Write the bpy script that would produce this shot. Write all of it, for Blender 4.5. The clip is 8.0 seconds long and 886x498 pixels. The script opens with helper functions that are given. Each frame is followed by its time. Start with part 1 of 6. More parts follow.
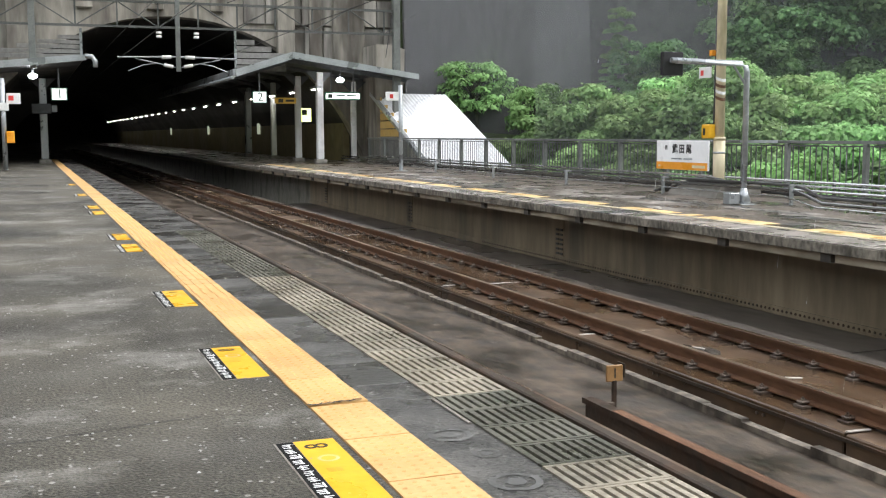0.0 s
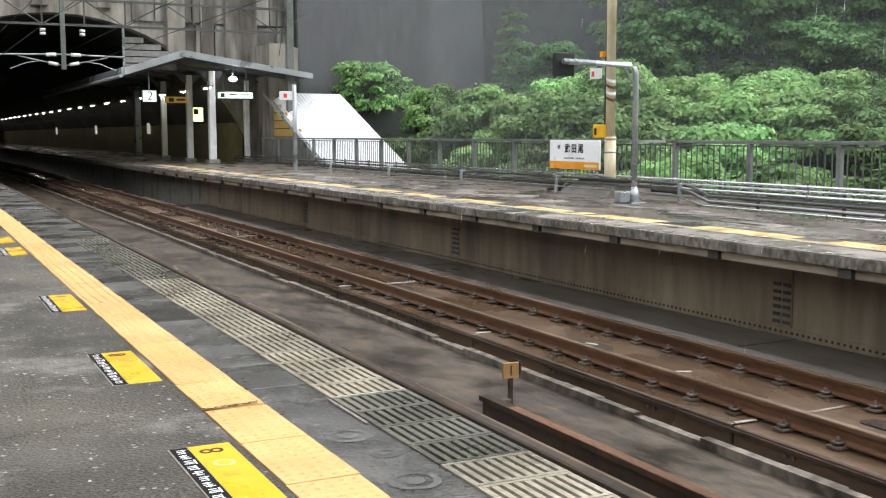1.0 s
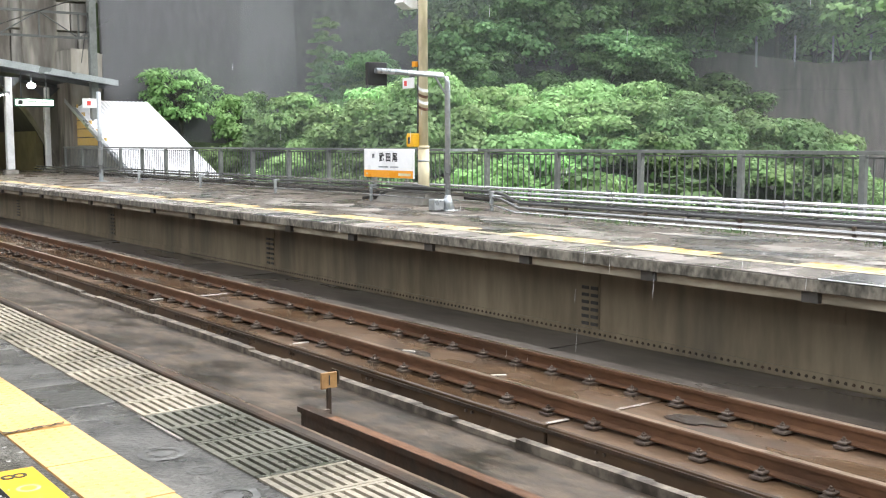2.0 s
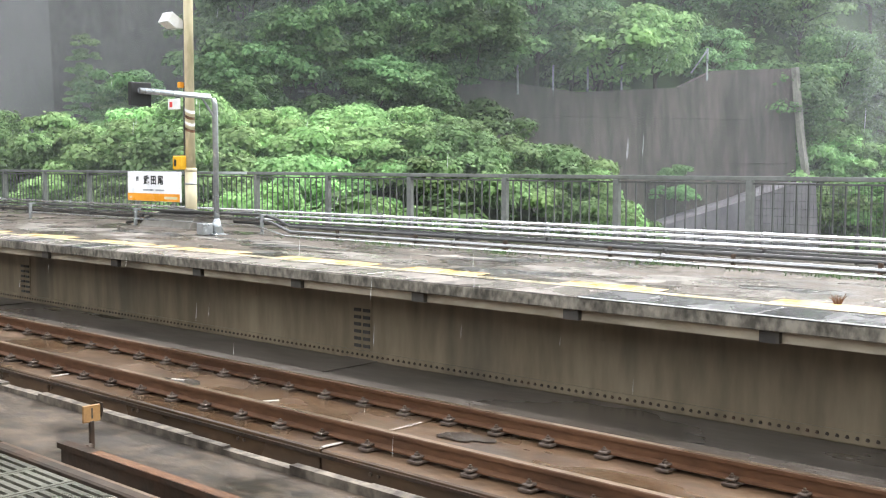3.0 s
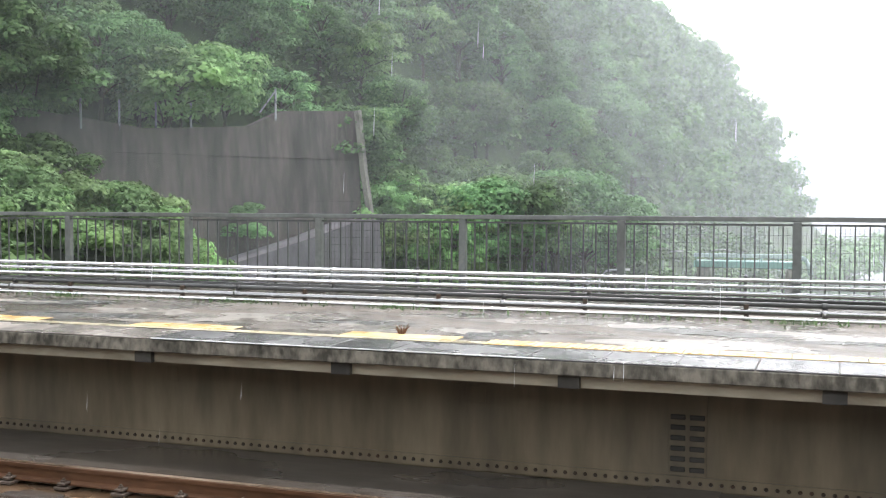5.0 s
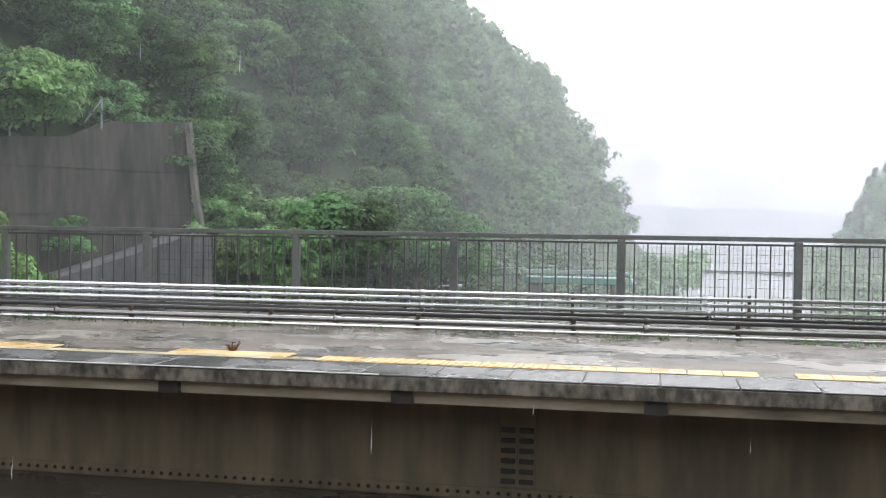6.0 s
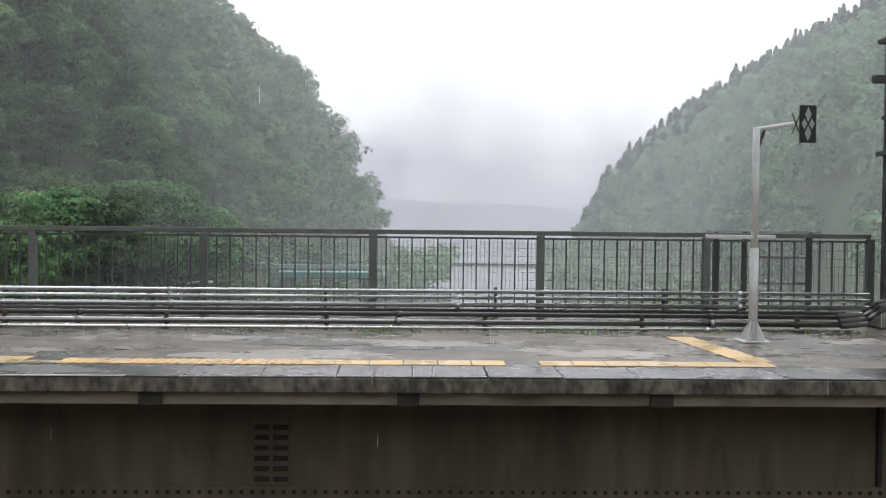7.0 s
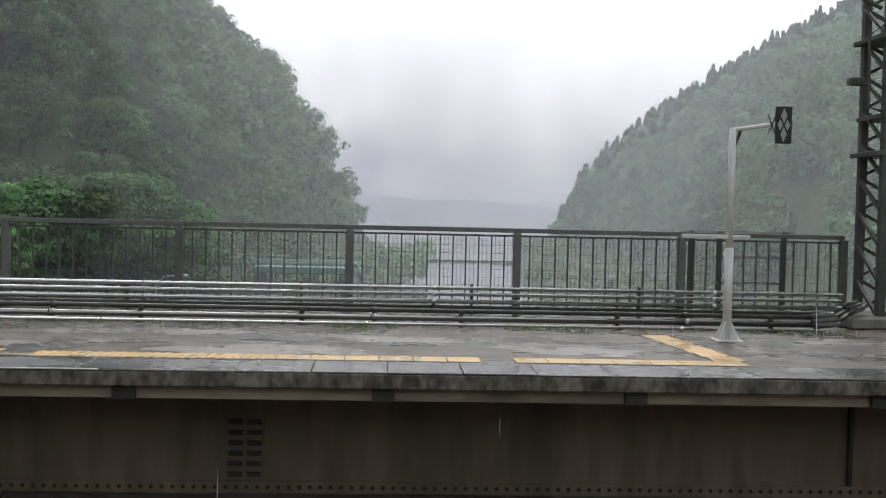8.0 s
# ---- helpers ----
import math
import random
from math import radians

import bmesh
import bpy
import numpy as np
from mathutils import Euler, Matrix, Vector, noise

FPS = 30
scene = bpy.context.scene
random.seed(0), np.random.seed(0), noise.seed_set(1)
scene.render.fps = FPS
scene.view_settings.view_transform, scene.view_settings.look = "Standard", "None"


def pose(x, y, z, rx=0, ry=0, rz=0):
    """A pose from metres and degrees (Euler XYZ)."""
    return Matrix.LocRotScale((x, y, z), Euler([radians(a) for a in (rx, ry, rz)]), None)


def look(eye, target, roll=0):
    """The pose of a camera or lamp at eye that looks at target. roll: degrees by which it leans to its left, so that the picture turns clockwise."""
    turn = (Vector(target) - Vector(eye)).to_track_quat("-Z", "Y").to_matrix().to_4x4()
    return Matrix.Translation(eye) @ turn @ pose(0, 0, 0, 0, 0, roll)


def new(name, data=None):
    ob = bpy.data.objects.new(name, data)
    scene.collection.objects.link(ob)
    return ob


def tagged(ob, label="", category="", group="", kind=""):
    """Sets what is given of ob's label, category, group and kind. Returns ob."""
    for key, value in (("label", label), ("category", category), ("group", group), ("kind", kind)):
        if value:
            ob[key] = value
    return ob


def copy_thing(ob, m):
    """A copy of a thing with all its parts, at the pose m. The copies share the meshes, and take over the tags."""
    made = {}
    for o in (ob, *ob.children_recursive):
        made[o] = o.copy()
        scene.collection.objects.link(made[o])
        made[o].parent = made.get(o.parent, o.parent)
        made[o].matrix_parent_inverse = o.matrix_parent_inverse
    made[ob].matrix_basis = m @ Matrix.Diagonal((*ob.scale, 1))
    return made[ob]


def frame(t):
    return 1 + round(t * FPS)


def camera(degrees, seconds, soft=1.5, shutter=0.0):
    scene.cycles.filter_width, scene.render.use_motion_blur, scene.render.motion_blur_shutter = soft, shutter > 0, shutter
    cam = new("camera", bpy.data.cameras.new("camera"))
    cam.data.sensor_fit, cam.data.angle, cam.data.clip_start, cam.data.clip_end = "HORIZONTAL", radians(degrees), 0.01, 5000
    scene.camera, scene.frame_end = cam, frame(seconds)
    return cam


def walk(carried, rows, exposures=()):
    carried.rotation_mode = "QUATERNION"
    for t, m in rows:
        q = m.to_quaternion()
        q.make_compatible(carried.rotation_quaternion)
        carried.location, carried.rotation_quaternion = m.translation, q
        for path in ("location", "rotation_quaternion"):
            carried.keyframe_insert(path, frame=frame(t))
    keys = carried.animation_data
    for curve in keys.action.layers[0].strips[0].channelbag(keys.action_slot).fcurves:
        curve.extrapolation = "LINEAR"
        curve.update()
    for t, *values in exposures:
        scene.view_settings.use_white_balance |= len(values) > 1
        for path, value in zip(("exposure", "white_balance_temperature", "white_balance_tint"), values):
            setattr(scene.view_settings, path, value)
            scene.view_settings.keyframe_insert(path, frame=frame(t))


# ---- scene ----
CAM_H = 1.29
cam = camera(44.3, 8.0, soft=1.15)
PATH = [
    (0.0, -20.87, -6.05, 0.22), (0.5, -23.11, -6.41, 0.32), (1.0, -26.36, -6.08, 0.20), (1.2, -28.36, -5.80, 0.10),
    (2.5, -41.50, -5.40, 0.23), (3.0, -48.07, -4.45, -0.09), (3.5, -54.59, -3.68, -0.49), (4.0, -60.41, -2.31, 0.04),
    (4.5, -65.09, -2.09, -0.08), (4.7, -67.38, -2.22, -0.20), (5.8, -76.85, -2.02, -0.40), (6.0, -79.02, -1.52, -0.75),
    (6.5, -86.31, -0.86, -0.56), (7.0, -92.00, -1.65, -0.62), (7.5, -92.85, -2.00, 0.30), (8.0, -93.21, -1.82, -1.30)]
EXPOSE = [(0.0, 1.75), (1.2, 1.93), (2.5, 2.5), (3.5, 2.42), (4.5, 2.22), (5.2, 1.95), (6.0, 1.43), (7.0, 0.80), (8.0, 0.53)]
walk(cam, [(t, pose(0, 0, CAM_H, 90 + p, r, yaw)) for t, yaw, p, r in PATH], EXPOSE)

# ---- world and sun: a rainy, overcast day ----
world = bpy.data.worlds.new("overcast_sky")
scene.world = world
world.use_nodes = True
wn, wl = world.node_tree.nodes, world.node_tree.links
wn.clear()
sky = wn.new("ShaderNodeTexSky")
sky.sky_type, sky.sun_disc = "NISHITA", False
sky.sun_elevation, sky.sun_rotation = radians(55), radians(110)
sky.dust_density, sky.air_density = 1.0, 1.0
cloud = wn.new("ShaderNodeHueSaturation")
cloud.inputs["Saturation"].default_value, cloud.inputs["Value"].default_value = 0.16, 1.2
wbg = wn.new("ShaderNodeBackground")
wbg.inputs["Strength"].default_value = 0.15
wout = wn.new("ShaderNodeOutputWorld")
wl.new(sky.outputs[0], cloud.inputs["Color"])
wl.new(cloud.outputs[0], wbg.inputs["Color"])
wl.new(wbg.outputs[0], wout.inputs["Surface"])
sun = new("sun", bpy.data.lights.new("sun", "SUN"))
sun.data.energy, sun.data.angle, sun.data.color = 0.55, radians(30), (1.0, 0.97, 0.93)
sun.matrix_world = look((60, -25, 80), (0, 0, 0))


# ---- materials ----
def ramp_mat(name, dark, light, rough=0.7, scale=8.0, big=0.6, bump=0.2, metal=0.0, rough_var=0.15, stretch=(1, 1, 1), stain=None, stain_amount=0.5, detail=8.0, spec=0.5, coat=0.0, span=0.35):
    """Two-scale noise between two colours, with stains, uneven gloss and a fine relief; sizes in metres of the world."""
    m = bpy.data.materials.new(name)
    m.use_nodes = True
    n, l = m.node_tree.nodes, m.node_tree.links
    b = n["Principled BSDF"]
    geo = n.new("ShaderNodeNewGeometry")
    mp = n.new("ShaderNodeMapping")
    mp.inputs["Scale"].default_value = stretch
    l.new(geo.outputs["Position"], mp.inputs["Vector"])
    fine = n.new("ShaderNodeTexNoise")
    fine.inputs["Scale"].default_value, fine.inputs["Detail"].default_value = scale, detail
    coarse = n.new("ShaderNodeTexNoise")
    coarse.inputs["Scale"].default_value, coarse.inputs["Detail"].default_value = big, 4
    for t in (fine, coarse):
        l.new(mp.outputs[0], t.inputs["Vector"])
    add = n.new("ShaderNodeMath")
    add.operation = "ADD"
    l.new(fine.outputs["Fac"], add.inputs[0])
    l.new(coarse.outputs["Fac"], add.inputs[1])
    cr = n.new("ShaderNodeMapRange")
    cr.inputs["From Min"].default_value, cr.inputs["From Max"].default_value = 1 - span, 1 + span
    l.new(add.outputs[0], cr.inputs["Value"])
    mix = n.new("ShaderNodeMix")
    mix.data_type = "RGBA"
    mix.inputs["A"].default_value, mix.inputs["B"].default_value = (*dark, 1), (*light, 1)
    l.new(cr.outputs[0], mix.inputs["Factor"])
    col = mix.outputs["Result"]
    if stain:
        st = n.new("ShaderNodeTexNoise")
        st.inputs["Scale"].default_value, st.inputs["Detail"].default_value = big * 2.3, 6
        l.new(mp.outputs[0], st.inputs["Vector"])
        sr = n.new("ShaderNodeMapRange")
        sr.inputs["From Min"].default_value, sr.inputs["From Max"].default_value = 0.5, 0.68
        sr.inputs["To Max"].default_value = stain_amount
        l.new(st.outputs["Fac"], sr.inputs["Value"])
        m2 = n.new("ShaderNodeMix")
        m2.data_type = "RGBA"
        m2.inputs["B"].default_value = (*stain, 1)
        l.new(sr.outputs[0], m2.inputs["Factor"])
        l.new(col, m2.inputs["A"])
        col = m2.outputs["Result"]
    l.new(col, b.inputs["Base Color"])
    rr = n.new("ShaderNodeMapRange")
    rr.inputs["From Min"].default_value, rr.inputs["From Max"].default_value = 0.35, 0.65
    rr.inputs["To Min"].default_value, rr.inputs["To Max"].default_value = max(0.02, rough - rough_var), min(1, rough + rough_var)
    l.new(coarse.outputs["Fac"], rr.inputs["Value"])
    l.new(rr.outputs[0], b.inputs["Roughness"])
    b.inputs["Metallic"].default_value = metal
    b.inputs["Specular IOR Level"].default_value = spec
    if coat:
        b.inputs["Coat Weight"].default_value, b.inputs["Coat Roughness"].default_value = coat, 0.08
    if bump:
        bp = n.new("ShaderNodeBump")
        bp.inputs["Strength"].default_value, bp.inputs["Distance"].default_value = bump, 0.02
        l.new(fine.outputs["Fac"], bp.inputs["Height"])
        l.new(bp.outputs[0], b.inputs["Normal"])
    return m


def vary(m, amount=0.25):
    """Each object of the material a little lighter or darker than the next."""
    n, l = m.node_tree.nodes, m.node_tree.links
    b = n["Principled BSDF"]
    src = b.inputs["Base Color"].links[0].from_socket
    info = n.new("ShaderNodeObjectInfo")
    mr = n.new("ShaderNodeMapRange")
    mr.inputs["To Min"].default_value, mr.inputs["To Max"].default_value = 1 - amount, 1 + amount
    l.new(info.outputs["Random"], mr.inputs["Value"])
    hs = n.new("ShaderNodeHueSaturation")
    l.new(mr.outputs[0], hs.inputs["Value"])
    l.new(src, hs.inputs["Color"])
    l.new(hs.outputs[0], b.inputs["Base Color"])
    return m


def glow(name, color, strength):
    m = bpy.data.materials.new(name)
    m.use_nodes = True
    b = m.node_tree.nodes["Principled BSDF"]
    b.inputs["Base Color"].default_value = (*color, 1)
    b.inputs["Emission Color"].default_value = (*color, 1)
    b.inputs["Emission Strength"].default_value = strength
    return m


def worn(m, colour, amount, specks):
    """Pale frayed patches where the surface is rubbed, and aggregate grains with their wet glints painted pale."""
    n, l = m.node_tree.nodes, m.node_tree.links
    b = n["Principled BSDF"]
    col = b.inputs["Base Color"].links[0].from_socket
    geo = n.new("ShaderNodeNewGeometry")
    nz = n.new("ShaderNodeTexNoise")
    nz.inputs["Scale"].default_value, nz.inputs["Detail"].default_value, nz.inputs["Roughness"].default_value = 0.9, 13, 0.72
    l.new(geo.outputs["Position"], nz.inputs["Vector"])
    mr = n.new("ShaderNodeMapRange")
    mr.inputs["From Min"].default_value, mr.inputs["From Max"].default_value, mr.inputs["To Max"].default_value = 0.52, 0.64, amount
    l.new(nz.outputs["Fac"], mr.inputs["Value"])
    vo = n.new("ShaderNodeTexVoronoi")
    vo.inputs["Scale"].default_value = 26
    l.new(geo.outputs["Position"], vo.inputs["Vector"])
    sp = n.new("ShaderNodeSeparateColor")
    l.new(vo.outputs["Color"], sp.inputs[0])
    size = n.new("ShaderNodeMapRange")
    size.inputs["From Min"].default_value, size.inputs["From Max"].default_value = 0.72, 1.0
    size.inputs["To Min"].default_value, size.inputs["To Max"].default_value = 0.0, 0.34
    l.new(sp.outputs[0], size.inputs["Value"])
    less = n.new("ShaderNodeMath")
    less.operation = "LESS_THAN"
    l.new(vo.outputs["Distance"], less.inputs[0])
    l.new(size.outputs[0], less.inputs[1])
    amt = n.new("ShaderNodeMath")
    amt.operation = "MULTIPLY"
    amt.inputs[1].default_value = specks
    l.new(less.outputs[0], amt.inputs[0])
    for fac, c in ((mr.outputs[0], colour), (amt.outputs[0], (0.42, 0.41, 0.38))):
        mx = n.new("ShaderNodeMix")
        mx.data_type = "RGBA"
        mx.inputs["B"].default_value = (*c, 1)
        l.new(fac, mx.inputs["Factor"])
        l.new(col, mx.inputs["A"])
        col = mx.outputs["Result"]
    l.new(col, b.inputs["Base Color"])
    return m


ASPHALT = worn(ramp_mat("wet_asphalt", (0.030, 0.028, 0.022), (0.125, 0.114, 0.090), 0.58, 60, 0.55, 1.0, rough_var=0.28, stain=(0.17, 0.16, 0.14), stain_amount=0.3, detail=5.0, span=0.16, spec=0.3), (0.26, 0.25, 0.225), 0.75, 0.7)
PAVING = ramp_mat("wet_dark_edge_paving", (0.028, 0.027, 0.025), (0.095, 0.090, 0.082), 0.32, 45, 1.6, 0.6, rough_var=0.22, stain=(0.15, 0.143, 0.13), stain_amount=0.6, detail=5.0, span=0.22)
FAR_TOP = ramp_mat("wet_worn_platform_asphalt", (0.050, 0.039, 0.030), (0.165, 0.134, 0.106), 0.34, 38, 1.3, 0.9, rough_var=0.24, stretch=(1, 0.55, 1), stain=(0.05, 0.045, 0.036), stain_amount=0.8, detail=5.0, span=0.25)
PATCH = ramp_mat("pale_concrete_patch", (0.17, 0.15, 0.132), (0.34, 0.305, 0.272), 0.30, 14, 1.0, 0.3, stain=(0.16, 0.15, 0.14))
YELLOW = vary(ramp_mat("yellow_tactile_tile", (0.60, 0.345, 0.125), (0.74, 0.455, 0.195), 0.42, 30, 1.2, 0.25, rough_var=0.12, stain=(0.50, 0.30, 0.10), stain_amount=0.35), 0.10)
YELLOW_WORN = vary(ramp_mat("worn_yellow_paint", (0.60, 0.36, 0.10), (0.80, 0.56, 0.27), 0.35, 18, 2.0, 0.25, stain=(0.55, 0.48, 0.34), stain_amount=0.8), 0.12)
CONCRETE = ramp_mat("stained_concrete", (0.15, 0.14, 0.12), (0.33, 0.31, 0.275), 0.75, 9, 0.7, 0.35, stretch=(1, 1, 0.5), stain=(0.06, 0.055, 0.045), stain_amount=0.75)
BEAM = ramp_mat("pale_beige_beam", (0.26, 0.225, 0.165), (0.50, 0.45, 0.35), 0.6, 8, 0.9, 0.2, stretch=(1, 0.4, 1), stain=(0.09, 0.075, 0.055), stain_amount=0.8)
LIP = ramp_mat("weathered_platform_lip", (0.045, 0.040, 0.030), (0.27, 0.245, 0.20), 0.7, 16, 3.0, 0.7, stretch=(1, 1, 0.6), stain=(0.03, 0.028, 0.02), stain_amount=0.9, span=0.22)
GIRDER = ramp_mat("grimy_painted_girder", (0.14, 0.109, 0.069), (0.33, 0.265, 0.178), 0.55, 5, 0.45, 0.12, stretch=(1, 1, 0.22), stain=(0.05, 0.046, 0.038), stain_amount=0.55)
GIRDER_DARK = ramp_mat("dark_girder_flange", (0.035, 0.034, 0.032), (0.085, 0.079, 0.068), 0.5, 7, 0.8, 0.2, stain=(0.02, 0.02, 0.018))
SHOULDER = ramp_mat("grey_wet_shoulder", (0.075, 0.06, 0.05), (0.16, 0.14, 0.12), 0.3, 9, 0.8, 0.3, stretch=(1, 0.4, 1), stain=(0.05, 0.04, 0.032), stain_amount=0.7)
FLANGE = ramp_mat("wet_grey_flange", (0.075, 0.064, 0.055), (0.155, 0.134, 0.115), 0.34, 6, 0.7, 0.15, rough_var=0.12, stretch=(1, 0.4, 1), stain=(0.035, 0.034, 0.032), stain_amount=0.6)
SLAB = ramp_mat("wet_track_slab", (0.044, 0.026, 0.014), (0.125, 0.076, 0.042), 0.26, 9, 0.8, 0.3, rough_var=0.2, stretch=(1, 0.5, 1), stain=(0.045, 0.033, 0.025), stain_amount=0.8)
TROUGH = ramp_mat("wet_concrete_trackbed", (0.018, 0.013, 0.008), (0.092, 0.066, 0.043), 0.48, 9, 1.6, 0.6, rough_var=0.2, stretch=(1, 0.6, 1), stain=(0.028, 0.022, 0.017), stain_amount=0.9, span=0.22)
KERB = ramp_mat("chipped_concrete_kerb", (0.045, 0.036, 0.027), (0.20, 0.168, 0.13), 0.6, 9, 2.4, 0.5, stain=(0.03, 0.022, 0.016), stain_amount=0.9, span=0.2)
RUST = ramp_mat("rusty_rail", (0.075, 0.034, 0.017), (0.185, 0.092, 0.046), 0.5, 22, 1.2, 0.3, metal=0.3, stretch=(1, 0.3, 1), stain=(0.04, 0.022, 0.014))
RUST_HEAD = ramp_mat("worn_rail_head", (0.20, 0.12, 0.07), (0.38, 0.29, 0.22), 0.30, 22, 1.2, 0.12, metal=0.75, stretch=(1, 0.3, 1))
STEEL_DARK = ramp_mat("dark_rusty_steel", (0.030, 0.024, 0.020), (0.085, 0.06, 0.042), 0.45, 14, 1.2, 0.25, metal=0.35, stain=(0.13, 0.06, 0.03), stain_amount=0.4)
CLIP = ramp_mat("grey_rail_clip", (0.055, 0.038, 0.028), (0.16, 0.125, 0.10), 0.45, 30, 3, 0.3, metal=0.3)
FENCE = ramp_mat("grey_green_fence_paint", (0.105, 0.112, 0.105), (0.19, 0.20, 0.188), 0.5, 16, 1.1, 0.12, metal=0.1, stain=(0.075, 0.08, 0.07))
FENCE_DARK = ramp_mat("dark_fence_bar", (0.045, 0.048, 0.045), (0.10, 0.105, 0.098), 0.5, 16, 1.1, 0.1)
GALV = ramp_mat("galvanised_steel", (0.28, 0.30, 0.31), (0.46, 0.48, 0.49), 0.36, 18, 1.5, 0.08, metal=0.55)
PIPE = ramp_mat("wet_conduit", (0.62, 0.63, 0.64), (0.86, 0.87, 0.88), 0.16, 10, 0.9, 0.03, rough_var=0.06, metal=0.85, stretch=(1, 0.2, 1))
CABLE_PIPE = ramp_mat("wet_grey_cable_pipe", (0.24, 0.24, 0.24), (0.40, 0.40, 0.40), 0.16, 10, 0.9, 0.03, rough_var=0.05, metal=0.9, stretch=(1, 0.2, 1))
PIPE_DARK = ramp_mat("dark_conduit", (0.035, 0.035, 0.036), (0.09, 0.088, 0.085), 0.22, 10, 0.9, 0.08, metal=0.1, stretch=(1, 0.3, 1))
STICKER_BLACK = ramp_mat("matt_black_vinyl", (0.008, 0.008, 0.008), (0.02, 0.02, 0.019), 0.85, 20, 2, 0.05, spec=0.1)
BLACK = ramp_mat("black_paint", (0.008, 0.008, 0.009), (0.022, 0.022, 0.023), 0.45, 20, 2, 0.08)
CREAM = ramp_mat("cream_pole_paint", (0.60, 0.52, 0.32), (0.78, 0.70, 0.50), 0.45, 12, 1.5, 0.12, stretch=(1, 1, 0.3), stain=(0.30, 0.24, 0.14), stain_amount=0.6)
BOARD_WHITE = ramp_mat("white_enamel_board", (0.84, 0.84, 0.84), (0.92, 0.92, 0.92), 0.3, 14, 1.2, 0.03)
WHITE = ramp_mat("white_paint", (0.66, 0.66, 0.65), (0.82, 0.82, 0.81), 0.35, 14, 1.2, 0.08, stain=(0.55, 0.53, 0.5), stain_amount=0.35)
ORANGE = ramp_mat("orange_enamel", (0.78, 0.30, 0.02), (0.86, 0.38, 0.04), 0.35, 14, 1.2, 0.05)
SIGN_YELLOW = ramp_mat("yellow_vinyl", (0.70, 0.36, 0.012), (0.80, 0.45, 0.03), 0.30, 20, 2.0, 0.08, stain=(0.62, 0.40, 0.03), stain_amount=0.3)
RED = ramp_mat("red_enamel", (0.55, 0.03, 0.03), (0.66, 0.06, 0.05), 0.4, 14, 1.2, 0.05)
INK = ramp_mat("black_ink", (0.010, 0.010, 0.010), (0.02, 0.02, 0.02), 0.5, 20, 2, 0.0)
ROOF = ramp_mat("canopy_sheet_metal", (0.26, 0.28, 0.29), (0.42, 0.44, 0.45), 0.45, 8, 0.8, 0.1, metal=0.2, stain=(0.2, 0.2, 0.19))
# the roof sheet's grey darkened: the underside's shade is put into the colour
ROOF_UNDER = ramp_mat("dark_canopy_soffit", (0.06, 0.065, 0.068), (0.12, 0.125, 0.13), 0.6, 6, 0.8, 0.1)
WHITE_ROOF = ramp_mat("white_stair_roof", (0.74, 0.75, 0.77), (0.86, 0.87, 0.88), 0.35, 6, 0.6, 0.05)
WOOD_PANEL = ramp_mat("yellow_wall_board", (0.48, 0.30, 0.08), (0.62, 0.42, 0.14), 0.5, 8, 1.0, 0.1)
CLAD = ramp_mat("grey_louvre_board", (0.13, 0.125, 0.115), (0.26, 0.25, 0.235), 0.6, 9, 0.8, 0.2, stain=(0.08, 0.075, 0.065))
PORTAL = ramp_mat("streaked_portal_concrete", (0.10, 0.09, 0.072), (0.42, 0.385, 0.33), 0.8, 3, 0.45, 0.3, stretch=(1, 1, 0.22), stain=(0.055, 0.045, 0.035), stain_amount=0.9)
PORTAL_PANEL = vary(ramp_mat("streaked_cast_panel", (0.13, 0.118, 0.10), (0.46, 0.43, 0.385), 0.8, 3, 0.6, 0.3, stretch=(1, 1, 0.16), stain=(0.05, 0.043, 0.035), stain_amount=0.9), 0.4)
TUNNEL = ramp_mat("dark_tunnel_lining", (0.018, 0.017, 0.015), (0.05, 0.046, 0.04), 0.85, 2, 0.3, 0.2)
TUNNEL_WALL = ramp_mat("yellowed_platform_wall", (0.10, 0.082, 0.035), (0.20, 0.165, 0.08), 0.7, 2, 0.3, 0.15)
SHOTCRETE = ramp_mat("dark_sprayed_concrete", (0.026, 0.025, 0.026), (0.085, 0.080, 0.080), 0.85, 4, 0.25, 0.6, stretch=(1, 1, 0.45), stain=(0.028, 0.026, 0.026), stain_amount=0.7)
PANEL = ramp_mat("dark_wet_retaining_panel", (0.042, 0.041, 0.044), (0.080, 0.078, 0.082), 0.6, 3, 0.3, 0.2, stretch=(1, 1, 0.3), stain=(0.06, 0.058, 0.06), stain_amount=0.6)
BROWN_WALL = ramp_mat("brown_wet_retaining_wall", (0.050, 0.040, 0.038), (0.120, 0.098, 0.092), 0.7, 3, 0.35, 0.3, stretch=(1, 1, 0.18), stain=(0.026, 0.022, 0.02), stain_amount=0.85, span=0.22)
SOIL = ramp_mat("hillside_undergrowth", (0.028, 0.048, 0.016), (0.075, 0.12, 0.038), 0.9, 1.2, 0.08, 0.8, stain=(0.03, 0.028, 0.018))
ROCK = ramp_mat("grey_riverside_rock", (0.075, 0.07, 0.075), (0.16, 0.15, 0.16), 0.8, 1.0, 0.1, 0.6)
RAMP = ramp_mat("pale_wet_ramp_concrete", (0.10, 0.092, 0.104), (0.20, 0.186, 0.208), 0.6, 2.0, 0.2, 0.4, stretch=(1, 1, 0.3), stain=(0.06, 0.055, 0.06), stain_amount=0.5)
WATER = ramp_mat("grey_river_water", (0.06, 0.075, 0.065), (0.10, 0.12, 0.105), 0.10, 1.5, 0.1, 0.25, stretch=(0.3, 1, 1))
